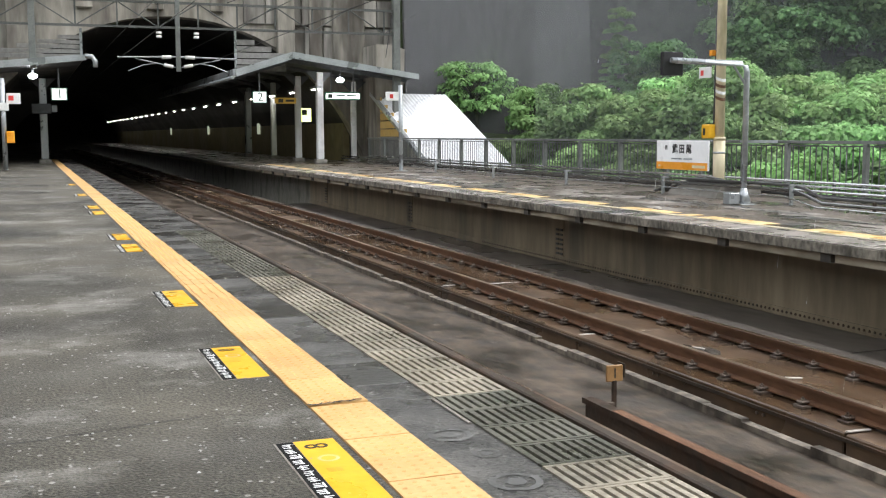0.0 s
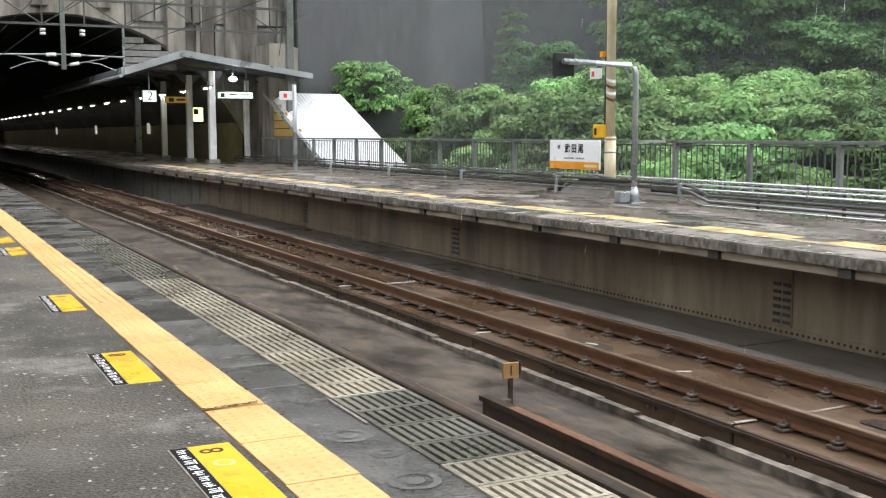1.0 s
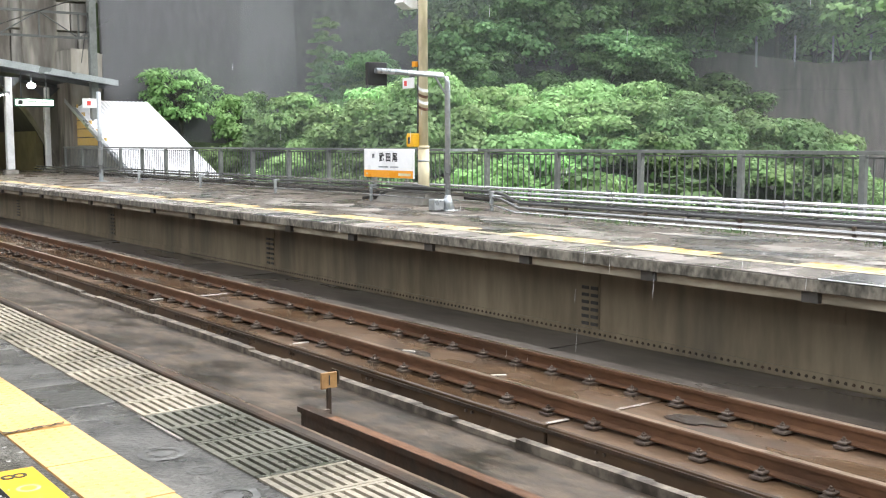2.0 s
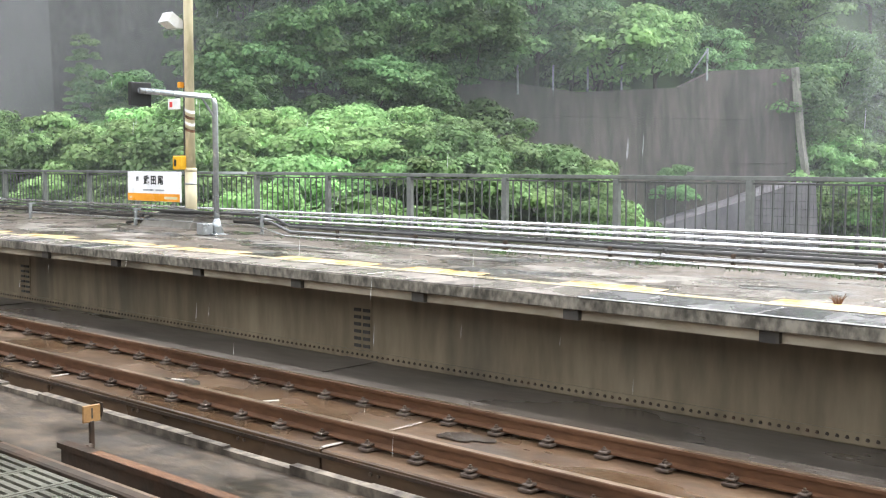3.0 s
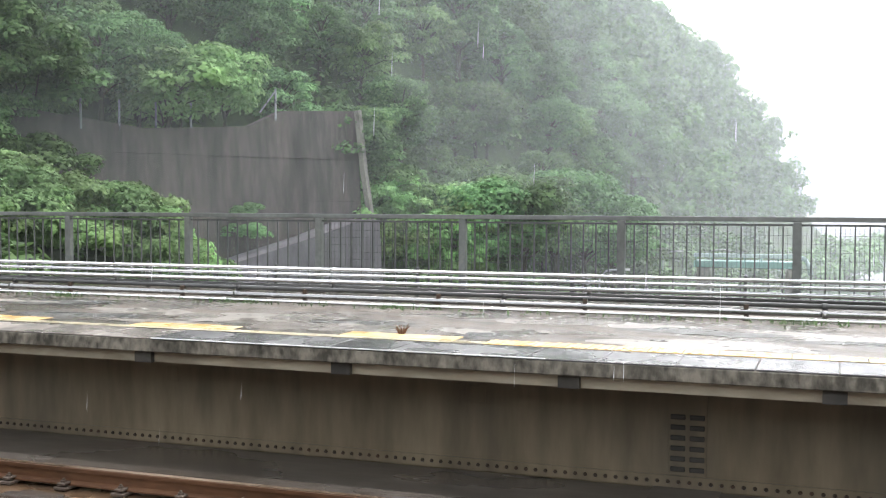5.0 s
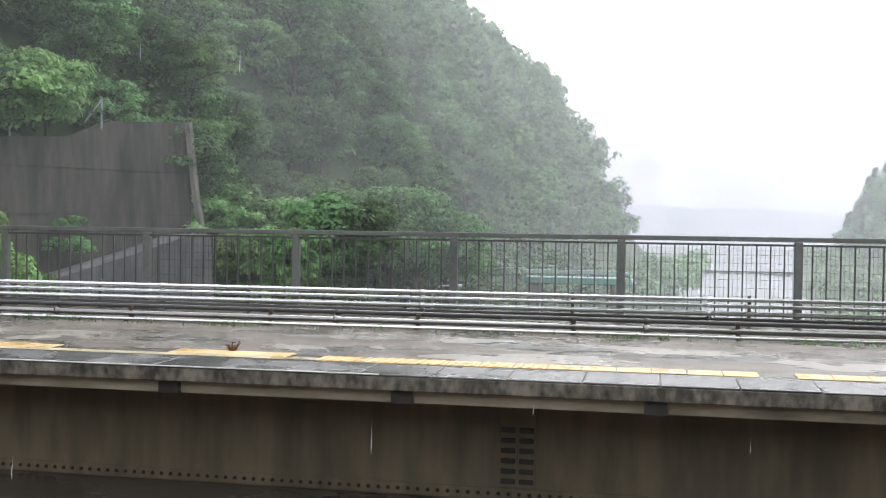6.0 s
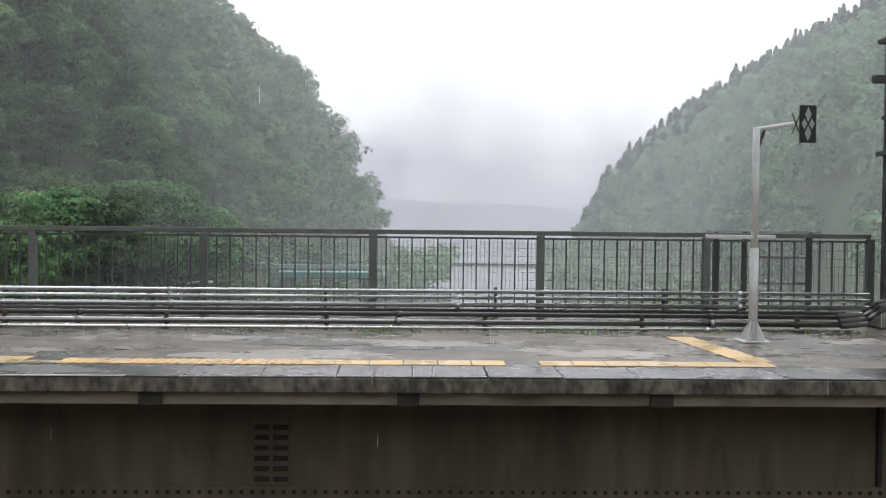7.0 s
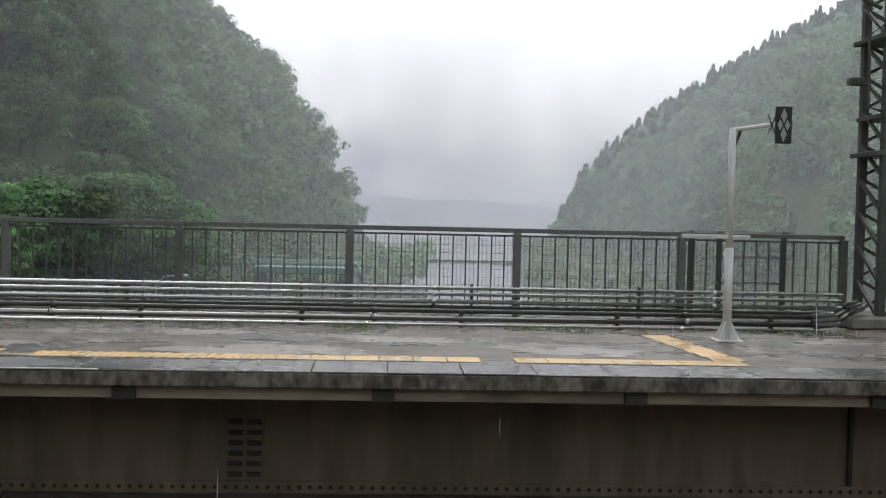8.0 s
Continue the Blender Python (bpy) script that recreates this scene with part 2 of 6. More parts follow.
BRIDGE_GREEN = ramp_mat("pale_green_steel", (0.16, 0.33, 0.29), (0.25, 0.44, 0.39), 0.45, 2, 0.2, 0.1)
BRIDGE_PALE = ramp_mat("pale_painted_steel", (0.42, 0.54, 0.52), (0.56, 0.68, 0.66), 0.45, 2, 0.2, 0.1)
BARK = ramp_mat("wet_bark", (0.03, 0.025, 0.018), (0.085, 0.07, 0.052), 0.85, 9, 1.0, 0.5, stretch=(1, 1, 0.3))


def leaf_mat(name, dark, light, trans=0.32, patch=0.22):
    """Leaves: colour differs leaf by leaf and tree by tree; light shines through them."""
    m = bpy.data.materials.new(name)
    m.use_nodes = True
    n, l = m.node_tree.nodes, m.node_tree.links
    b = n["Principled BSDF"]
    g = n.new("ShaderNodeNewGeometry")
    info = n.new("ShaderNodeObjectInfo")
    mix = n.new("ShaderNodeMix")
    mix.data_type = "RGBA"
    mix.inputs["A"].default_value, mix.inputs["B"].default_value = (*dark, 1), (*light, 1)
    l.new(g.outputs["Random Per Island"], mix.inputs["Factor"])
    hs = n.new("ShaderNodeHueSaturation")
    mr = n.new("ShaderNodeMapRange")
    mr.inputs["To Min"].default_value, mr.inputs["To Max"].default_value = 0.72, 1.30
    mh = n.new("ShaderNodeMapRange")
    mh.inputs["To Min"].default_value, mh.inputs["To Max"].default_value = 0.496, 0.53
    l.new(info.outputs["Random"], mr.inputs["Value"])
    l.new(info.outputs["Random"], mh.inputs["Value"])
    hs.inputs["Saturation"].default_value = 0.95
    l.new(mr.outputs[0], hs.inputs["Value"])
    l.new(mh.outputs[0], hs.inputs["Hue"])
    l.new(mix.outputs["Result"], hs.inputs["Color"])
    nz = n.new("ShaderNodeTexNoise")
    nz.inputs["Scale"].default_value, nz.inputs["Detail"].default_value = patch, 3
    l.new(g.outputs["Position"], nz.inputs["Vector"])
    mv = n.new("ShaderNodeMapRange")
    mv.inputs["From Min"].default_value, mv.inputs["From Max"].default_value = 0.35, 0.65
    mv.inputs["To Min"].default_value, mv.inputs["To Max"].default_value = 0.60, 1.5
    l.new(nz.outputs["Fac"], mv.inputs["Value"])
    h2 = n.new("ShaderNodeHueSaturation")
    l.new(mv.outputs[0], h2.inputs["Value"])
    l.new(hs.outputs[0], h2.inputs["Color"])
    hs = h2
    l.new(hs.outputs[0], b.inputs["Base Color"])
    b.inputs["Roughness"].default_value = 0.65
    b.inputs["Specular IOR Level"].default_value = 0.22
    tr = n.new("ShaderNodeBsdfTranslucent")
    l.new(hs.outputs[0], tr.inputs["Color"])
    ms = n.new("ShaderNodeMixShader")
    ms.inputs[0].default_value = trans
    l.new(b.outputs[0], ms.inputs[1])
    l.new(tr.outputs[0], ms.inputs[2])
    l.new(ms.outputs[0], n["Material Output"].inputs["Surface"])
    return m


LEAF = leaf_mat("forest_leaves", (0.076, 0.136, 0.052), (0.182, 0.288, 0.108))
LEAF_BRIGHT = leaf_mat("kudzu_leaves", (0.135, 0.232, 0.070), (0.285, 0.420, 0.155))
LEAF_CEDAR = leaf_mat("cedar_needles", (0.020, 0.042, 0.020), (0.050, 0.085, 0.040))
LEAF_FAR = leaf_mat("far_forest_leaves", (0.065, 0.125, 0.055), (0.160, 0.265, 0.110), patch=0.06)


# ---- building helpers ----
def box(bm, x0, x1, y0, y1, z0, z1, bevel=0.0):
    v = [bm.verts.new((x, y, z)) for z in (z0, z1) for y in (y0, y1) for x in (x0, x1)]
    fs = [bm.faces.new([v[i] for i in q]) for q in ((0, 2, 3, 1), (4, 5, 7, 6), (0, 1, 5, 4), (2, 6, 7, 3), (0, 4, 6, 2), (1, 3, 7, 5))]
    if bevel:
        bmesh.ops.bevel(bm, geom=list({e for f in fs for e in f.edges}), offset=bevel, segments=1, affect="EDGES", clamp_overlap=True)
    return bm


def tube(bm, pts, r, sides=8, caps=True, r1=None):
    """A round bar through the points; it may taper from r to r1."""
    pts = [Vector(p) for p in pts]
    rings = []
    for i, p in enumerate(pts):
        d = (pts[min(i + 1, len(pts) - 1)] - pts[max(i - 1, 0)]).normalized()
        a = d.orthogonal().normalized() if abs(d.z) < 0.9 else Vector((1, 0, 0))
        a = (a - d * a.dot(d)).normalized()
        b = d.cross(a)
        rr = r if r1 is None else r + (r1 - r) * i / (len(pts) - 1)
        rings.append([bm.verts.new(p + (a * math.cos(2 * math.pi * k / sides) + b * math.sin(2 * math.pi * k / sides)) * rr) for k in range(sides)])
    for u, w in zip(rings, rings[1:]):
        for k in range(sides):
            f = bm.faces.new((u[k], u[(k + 1) % sides], w[(k + 1) % sides], w[k]))
            f.smooth = sides > 6
    if caps:
        bm.faces.new(rings[0][::-1])
        bm.faces.new(rings[-1])
    return bm


def prism(bm, profile, y0, y1):
    """A profile of (x, z) drawn out along y."""
    a = [bm.verts.new((x, y0, z)) for x, z in profile]
    b = [bm.verts.new((x, y1, z)) for x, z in profile]
    k = len(profile)
    for i in range(k):
        bm.faces.new((a[i], a[(i + 1) % k], b[(i + 1) % k], b[i]))
    bm.faces.new(a[::-1])
    bm.faces.new(b)
    return bm


def finish(bm, name, material):
    bmesh.ops.recalc_face_normals(bm, faces=bm.faces)
    me = bpy.data.meshes.new(name)
    bm.to_mesh(me)
    bm.free()
    me.materials.append(material)
    return me


def part(name, bm, material, parent=None, label="", at=None):
    """Links a bmesh as one mesh object, under a thing or a part."""
    ob = new(name, finish(bm, name, material))
    if parent is not None:
        ob.parent = parent
    if at is not None:
        ob.matrix_basis = at
    if label:
        tagged(ob, label)
    return ob


def share(name, me, parent, at):
    ob = new(name, me)
    ob.parent = parent
    ob.matrix_basis = at
    return ob


def thing(name, label, category, at=None, group="", kind=""):
    ob = new(name)
    ob.empty_display_size = 0.2
    if at is not None:
        ob.matrix_basis = at
    return tagged(ob, label, category, group, kind)


def B():
    return bmesh.new()


# ---- the ground: one sheet from the river to the horizon ----
def toe(x):
    """Where the foot of the wooded hill runs, as y over x."""
    return float(np.interp(x, [-60, 14, 24, 42, 60, 90, 140, 260, 300, 420], [52, 49, 47, 37.5, 27.5, 21.5, 16, 5.5, 43, 120]))


def toe_right(x):
    return float(np.interp(x, [20, 120, 300, 480, 560, 800], [-50, -61, -72, -79, -131, -265]))


BANK = [(15.5, 45), (18, 38), (23, 33.5), (29, 29.5), (34, 27), (38, 27)]


LOW_BANK = ((20.0, 31.0), (19.0, 14.0))


def bank_lift(x, y):
    """The overgrown embankment that runs out from the portal beside the platform."""
    best = 99.0
    for (ax, ay), (bx, by) in zip(BANK, BANK[1:]):
        t = max(0.0, min(1.0, ((x - ax) * (bx - ax) + (y - ay) * (by - ay)) / ((bx - ax) ** 2 + (by - ay) ** 2)))
        best = min(best, math.hypot(x - ax - t * (bx - ax), y - ay - t * (by - ay)) )
    (ax, ay), (bx, by) = LOW_BANK
    t = max(0.0, min(1.0, ((x - ax) * (bx - ax) + (y - ay) * (by - ay)) / ((bx - ax) ** 2 + (by - ay) ** 2)))
    low = -0.9 - 0.7 * math.hypot(x - ax - t * (bx - ax), y - ay - t * (by - ay))
    clear = max(0.0, min(1.0, (20.5 - x) / 3)) * max(0.0, min(1.0, (y - 33) / 3))
    return max(low, 1.9 - best * 0.75 - max(0.0, x - 30) * 0.28 - 4.0 * clear)


def ground_z(x, y):
    """Height of the land: the wooded hill beyond the tunnel, the river and its banks, the hill across it."""
    d = y - toe(x)
    dr = toe_right(x) - y
    bank = -14.5 if y > -0.12 * x - 3 or x < 40 else -12.0
    bank += 3.0 * max(0.0, 1 - max(x, 0) / 60.0)
    if d > -12:
        lift = float(np.interp(d, [-12, -5, 0, 4, 10, 20, 40, 80, 160, 400], [bank, -6.5, -2.0, 5.2, 16.5, 28.5, 44, 75, 127, 187]))
    else:
        lift = bank
    if dr > -10:
        lift = max(lift, float(np.interp(dr, [-10, 0, 10, 40, 90, 160, 400], [bank, -10, 8, 34.5, 66, 106, 187])))
    if 12 < x < 45 and 8 < y < 52:
        lift = max(lift, bank_lift(x, y))
    n = noise.noise(Vector((x * 0.05, y * 0.05, 0.3))) * 2.2 + noise.noise(Vector((x * 0.17, y * 0.17, 4.1))) * 0.8
    return lift + n * (1.0 if d > 1 or dr > 5 else 0.25)


def build_ground():
    bm = B()
    xs = sorted(set([-700, -400, -200, -100, -60] + list(np.arange(-40, 120, 4.0)) + list(np.arange(120, 340, 8.0)) + list(np.arange(340, 900, 20.0)) + [1000, 1300, 1800, 2600]))
    ys = sorted(set([-2600, -1600, -900, -600, -420] + list(np.arange(-340, -120, 12.0)) + list(np.arange(-120, 80, 4.0)) + list(np.arange(80, 200, 8.0)) + [240, 320, 450, 700, 1200, 2200]))
    grid = [[bm.verts.new((x, y, ground_z(x, y))) for x in xs] for y in ys]
    for a, b in zip(grid, grid[1:]):
        for i in range(len(xs) - 1):
            xm, ym = (xs[i] + xs[i + 1]) / 2, (a[0].co.y + b[0].co.y) / 2
            if -14 < xm < 15.5 and 44 < ym < 240:
                continue
            f = bm.faces.new((a[i], a[i + 1], b[i + 1], b[i]))
            f.smooth = True
    return tagged(part("ground", bm, SOIL), "steep hillside and river banks covered in dark undergrowth", "ground", kind="structure")


build_ground()
bm = B()
box(bm, 8, 2400, -75, 60, -16.0, -13.2)
tagged(part("water", bm, WATER), "wide grey river running away between wooded hills", "river", kind="structure")

# ---- near platform ----
FAR_END, NEAR_END = 190.0, -22.0
bm = B()
box(bm, -4.2, 1.20, NEAR_END, FAR_END, -0.5, 0.0)
platform_near = tagged(part("platform_near", bm, ASPHALT), "wet patched asphalt platform with puddled sheen", "platform", kind="structure")
bm = B()
box(bm, 1.203, 1.84, NEAR_END, FAR_END, -0.28, -0.006)
box(bm, 1.843, 2.25, NEAR_END, 2.5, -0.28, -0.006)
box(bm, 1.843, 2.25, 15.1, FAR_END, -0.28, -0.006)
box(bm, 1.843, 2.25, 2.503, 15.097, -0.28, -0.075)
part("edge_strip", bm, PAVING, platform_near, "dark wet paving strip along the platform edge")
bm = B()
box(bm, 2.253, 2.31, NEAR_END, FAR_END, -0.16, 0.012, 0.008)
part("edge_angle", bm, STEEL_DARK, platform_near, "dark rusty steel angle along the platform edge")
bm = B()
box(bm, 1.6, 1.9, NEAR_END, FAR_END, -2.2, -0.29)
part("platform_wall", bm, CONCRETE, platform_near)

# ---- trackbeds ----
bm = B()
box(bm, 1.9, 5.565, NEAR_END, FAR_END, -1.7, -1.20)
tagged(part("trackbed_floor", bm, TROUGH), "wet stained concrete floor beside the near track", "trackbed", kind="structure")
bm = B()
gk = random.Random(17)
y = NEAR_END
while y < FAR_END:
    step = gk.uniform(0.25, 0.9) if y < 40 else 4.0
    box(bm, 5.57 - gk.uniform(0, 0.006), 5.67 + gk.uniform(-0.025, 0.01), y, y + step, -1.7, -1.122 - (gk.uniform(0.0, 0.006) if gk.random() < 0.85 else gk.uniform(0.012, 0.03)))
    y += step
tagged(part("trackbed_kerb", bm, KERB), "chipped concrete kerb between the two tracks", "kerb", kind="structure")
bm = B()
box(bm, 5.685, 5.93, NEAR_END, FAR_END, -1.75, -1.27)
tagged(part("trackbed_gutter", bm, TROUGH), "wet drain between kerb and track slab", "trackbed", kind="structure")
track_slab = thing("track_slab", "wet brown concrete slab under the far track", "trackbed", kind="structure")
SLAB_LEN, SLAB_Y = 4.48, 6.70
y = SLAB_Y - 6 * SLAB_LEN
k = 0
while y < FAR_END:
    part("slab", box(B(), 5.93, 7.96, y + 0.012, min(FAR_END, y + SLAB_LEN - 0.012), -1.75, -1.065 - 0.008 * (k % 2), 0.012), SLAB, track_slab)
    y += SLAB_LEN
    k += 1
bm = B()
box(bm, 7.97, 8.20, NEAR_END, FAR_END, -1.9, -1.07, 0.012)
tagged(part("slab_shoulder", bm, SHOULDER), "grey wet concrete shoulder beside the track slab", "trackbed", kind="structure")
bm = B()
box(bm, 5.905, 5.928, NEAR_END, FAR_END, -1.13, -1.10)
part("slab_edge_angle", bm, STEEL_DARK, track_slab, "dark steel edge of the slab")

RAIL = [(-0.065, 0), (0.065, 0), (0.065, 0.014), (0.012, 0.03), (0.012, 0.100), (0.034, 0.107), (0.034, 0.136), (0.026, 0.141), (-0.026, 0.141), (-0.034, 0.136), (-0.034, 0.107), (-0.012, 0.100), (-0.012, 0.03), (-0.065, 0.014)]


def rail(x, z, y0, y1, label):
    t = thing("rail", label, "rail", pose(x, 0, z))
    part("rail_body", prism(B(), RAIL, y0, y1), RUST, t)
    part("rail_head", box(B(), -0.028, 0.028, y0, y1, 0.1415, 0.1435), RUST_HEAD, t, "worn shiny running surface")
    return t


for x in (6.25, 7.37):
    rail(x, -1.04, NEAR_END, FAR_END, "rusty brown running rail on a wet slab track")
for x in (2.98, 4.05):
    rail(x, -1.10, NEAR_END, FAR_END, "rusty running rail below the platform edge")

# ---- far platform: slab on riveted girders over the river ----
PX = 8.64
bm = B()
box(bm, PX + 0.06, 14.6, NEAR_END, FAR_END, -0.12, 0.0)
platform_far = tagged(part("platform_far", bm, FAR_TOP), "wet worn far platform with pale patches", "platform", kind="structure")
bm = B()
box(bm, PX, PX + 0.056, NEAR_END, FAR_END, -0.115, 0.004, 0.008)
part("platform_lip", bm, LIP, platform_far, "weathered concrete lip streaked with algae")
bm = B()
box(bm, PX + 0.13, PX + 0.6, NEAR_END, FAR_END, -0.228, -0.125)
part("platform_beam", bm, BEAM, platform_far, "pale beige beam under the platform edge")
bm = B()
box(bm, 9.90, 9.98, NEAR_END, 40, -3.2, -0.31)
girder = tagged(part("girder_wall", bm, GIRDER), "grimy riveted steel girder under the platform", "girder", kind="structure")
bm = B()
box(bm, 9.92, 9.97, 40, FAR_END, -3.2, -0.31)
tagged(part("platform_wall_far", bm, CONCRETE), "concrete wall under the platform near the tunnel", "wall", kind="structure")

# ---- fence ----
POST0, POST_STEP, FX = 0.41, 2.19, 14.2


def fence():
    t = thing("railing", "grey-green steel railing with upright bars along the platform", "railing", pose(FX, 0, 0))
    y0, y1 = POST0 - 3 * POST_STEP, 46.6
    part("top_rail", box(B(), -0.04, 0.04, y0, y1, 1.07, 1.13, 0.006), FENCE, t)
    part("upper_bar", box(B(), -0.02, 0.02, y0, y1, 1.015, 1.04), FENCE_DARK, t)
    part("lower_bar", box(B(), -0.02, 0.02, y0, y1, 0.06, 0.095), FENCE_DARK, t)
    post = finish(box(B(), -0.045, 0.045, -0.05, 0.05, 0.0, 1.068, 0.006), "post", FENCE)
    bar = finish(box(B(), -0.009, 0.009, -0.009, 0.009, 0.09, 1.02), "bar", FENCE_DARK)
    wires = B()
    for z in np.arange(0.16, 1.0, 0.105):
        box(wires, 0.052, 0.057, y0, 7.0, z, z + 0.004)
    for y in np.arange(y0, 7.0, POST_STEP / 39):
        box(wires, 0.048, 0.052, y, y + 0.004, 0.1, 1.03)
    part("wire_mesh", wires, FENCE_DARK, t, "fine wire mesh behind the bars")
    k = -3
    while POST0 + k * POST_STEP < y1 + 0.1:
        share("post", post, t, pose(0, POST0 + k * POST_STEP, 0))
        if POST0 + (k + 1) * POST_STEP < y1 + 0.1:
            for i in range(1, 13):
                share("bar", bar, t, pose(0, POST0 + k * POST_STEP + i * POST_STEP / 13, 0))
        k += 1


fence()


# ---- near platform: tactile strip, warning plates, gratings ----
TILE = 0.3
tile_me = finish(box(B(), 0.004, 0.296, 0.003, 0.297, -0.008, 0.006, 0.004), "tile", YELLOW)
bm = B()
for i in range(5):
    for j in range(5):
        cx, cy = 0.038 + i * 0.056, 0.038 + j * 0.056
        v = [bm.verts.new((cx + r * math.cos(a), cy + r * math.sin(a), z)) for r, z in ((0.014, 0.006), (0.008, 0.011)) for a in (0.4, 1.97, 3.54, 5.11)]
        bm.faces.new(v[4:])
        for k in range(4):
            bm.faces.new((v[k], v[(k + 1) % 4], v[4 + (k + 1) % 4], v[4 + k]))
box(bm, 0.004, 0.296, 0.003, 0.297, -0.008, 0.006)
dotted_me = finish(bm, "tile", YELLOW)
bm = B()
for i in range(4):
    cx = 0.045 + i * 0.07
    box(bm, cx - 0.012, cx + 0.012, 0.012, 0.288, 0.005, 0.011)
box(bm, 0.004, 0.296, 0.003, 0.297, -0.008, 0.006)
barred_me = finish(bm, "tile", YELLOW)
tactile = thing("tactile_strip", "yellow dotted tactile tiles in a strip along the wet platform edge", "tactile paving", pose(1.2, 0, 0))
rng = random.Random(4)
y = 2.24
k = 0
while y < 62:
    me = dotted_me if y < 8.5 or y > 11 else barred_me
    if y > 20:
        me = tile_me
    gap = 0.022 if abs(y - 4.94) < 0.15 else 0.0
    share("tile", me, tactile, pose(rng.uniform(-0.003, 0.003), y + gap, rng.uniform(-0.001, 0.002), 0, 0, rng.uniform(-0.4, 0.4)))
    y += TILE
    k += 1


def lettering(text, size, material, name="lettering", extrude=0.0008, bold=0.0):
    """A mesh of letters, centred, lying in the xy plane."""
    cu = bpy.data.curves.new(name, "FONT")
    cu.body, cu.size, cu.extrude, cu.offset, cu.align_x, cu.align_y = text, size, extrude, bold, "CENTER", "CENTER"
    ob = bpy.data.objects.new(name, cu)
    scene.collection.objects.link(ob)
    me = bpy.data.meshes.new_from_object(ob.evaluated_get(bpy.context.evaluated_depsgraph_get()))
    bpy.data.objects.remove(ob)
    me.name = name
    me.materials.clear()
    me.materials.append(material)
    return me


def ring(bm, r0, r1, z, n=28, wob=0.0, seed=1):
    g = random.Random(seed)
    a = []
    for k in range(n):
        t = 2 * math.pi * k / n
        w = 1 + g.uniform(-wob, wob)
        a.append((bm.verts.new((r0 * w * math.cos(t), r0 * w * math.sin(t), z)), bm.verts.new((r1 * w * math.cos(t), r1 * w * math.sin(t), z))))
    for k in range(n):
        bm.faces.new((a[k][0], a[(k + 1) % n][0], a[(k + 1) % n][1], a[k][1]))
    return bm


GLYPHS = []
for k in range(5):
    gk = random.Random(60 + k)
    bm = B()
    for st in range(3):
        v = 0.006 + st * 0.02 + gk.uniform(0, 0.006)
        u = gk.uniform(0.004, 0.02)
        box(bm, u, u + gk.uniform(0.028, 0.04), v, v + 0.008, 0, 0.0006)
    u = gk.uniform(0.012, 0.05)
    box(bm, u, u + 0.008, 0.004, 0.062, 0, 0.0007)
    GLYPHS.append(finish(bm, "character", WHITE))
EIGHT = lettering("8", 0.14, INK, "number")


def warning_plate(y_top, number=False):
    """A floor sticker: black band with white writing beside a yellow field."""
    t = thing("floor_sticker", "yellow and black warning sticker on wet asphalt beside the tactile strip", "floor sticker", pose(0.912, y_top - 0.9, 0.002), group="floor stickers")
    part("border", box(B(), 0, 0.256, 0.002, 0.898, -0.001, 0.0010), PATCH, t)
    part("yellow_field", box(B(), 0.082, 0.254, 0.008, 0.892, 0.0012, 0.0024), SIGN_YELLOW, t)
    part("black_band", box(B(), 0.008, 0.079, 0.008, 0.892, 0.0012, 0.0024), STICKER_BLACK, t)
    for ch in range(11):
        share("character", GLYPHS[ch % 5], t, pose(0.012, 0.80 - ch * 0.076, 0.0025))
    if number:
        share("number", EIGHT, t, pose(0.165, 0.80, 0.0032, 0, 0, 90))
    else:
        part("number", box(box(B(), 0.13, 0.20, 0.80, 0.815, 0.0025, 0.0032), 0.13, 0.20, 0.77, 0.785, 0.0025, 0.0032), INK, t)
    part("pale_mark", ring(B(), 0.03, 0.045, 0.0030), YELLOW_WORN, t, at=pose(0.165, 0.62, 0))
    part("orange_mark", box(box(B(), 0.12, 0.15, 0.44, 0.49, 0.0026, 0.0034), 0.155, 0.18, 0.44, 0.49, 0.0026, 0.0034), ORANGE, t)


for y_top, num in ((4.40, True), (6.57, True), (9.16, False), (13.3, False), (14.75, False), (19.4, False), (20.9, False), (25.2, False), (30.5, False)):
    warning_plate(y_top, num)

GRATE_PALE = vary(ramp_mat("pale_wet_grating", (0.16, 0.14, 0.105), (0.35, 0.31, 0.24), 0.4, 25, 1.5, 0.3, stain=(0.09, 0.085, 0.07)), 0.16)
GRATE_DARK = vary(ramp_mat("green_grey_wet_grating", (0.062, 0.060, 0.046), (0.15, 0.144, 0.112), 0.35, 25, 1.5, 0.3, stain=(0.04, 0.045, 0.035)), 0.16)


def grate_mesh(material):
    bm = B()
    for i in range(9):
        x = i * 0.0505
        wid = 0.0165
        box(bm, x, x + wid + 0.012, 0.022, 0.272, -0.03, 0.003)
    box(bm, 0, 0.4325, 0.0, 0.021, -0.03, 0.004)
    box(bm, 0, 0.4325, 0.273, 0.294, -0.03, 0.004)
    return finish(bm, "grate", material)


pale_me, dark_me = grate_mesh(GRATE_PALE), grate_mesh(GRATE_DARK)
grating = thing("edge_grating", "slotted drain panels, pale and dark, along the platform edge", "grating", pose(1.845, 0, 0))
y = 2.52
while y < 14.8:
    dark = 3.7 < y < 4.9 or y > 9.5
    share("grate", dark_me if dark else pale_me, grating, pose(rng.uniform(-0.002, 0.002) - 0.02, y, rng.uniform(-0.001, 0.001)) @ Matrix.Diagonal((0.93, 1, 1, 1)))
    y += 0.30
part("pale_trim", box(B(), -0.046, -0.032, 4.42, 4.90, -0.004, 0.003), PATCH, grating, "short pale strip along the panels")

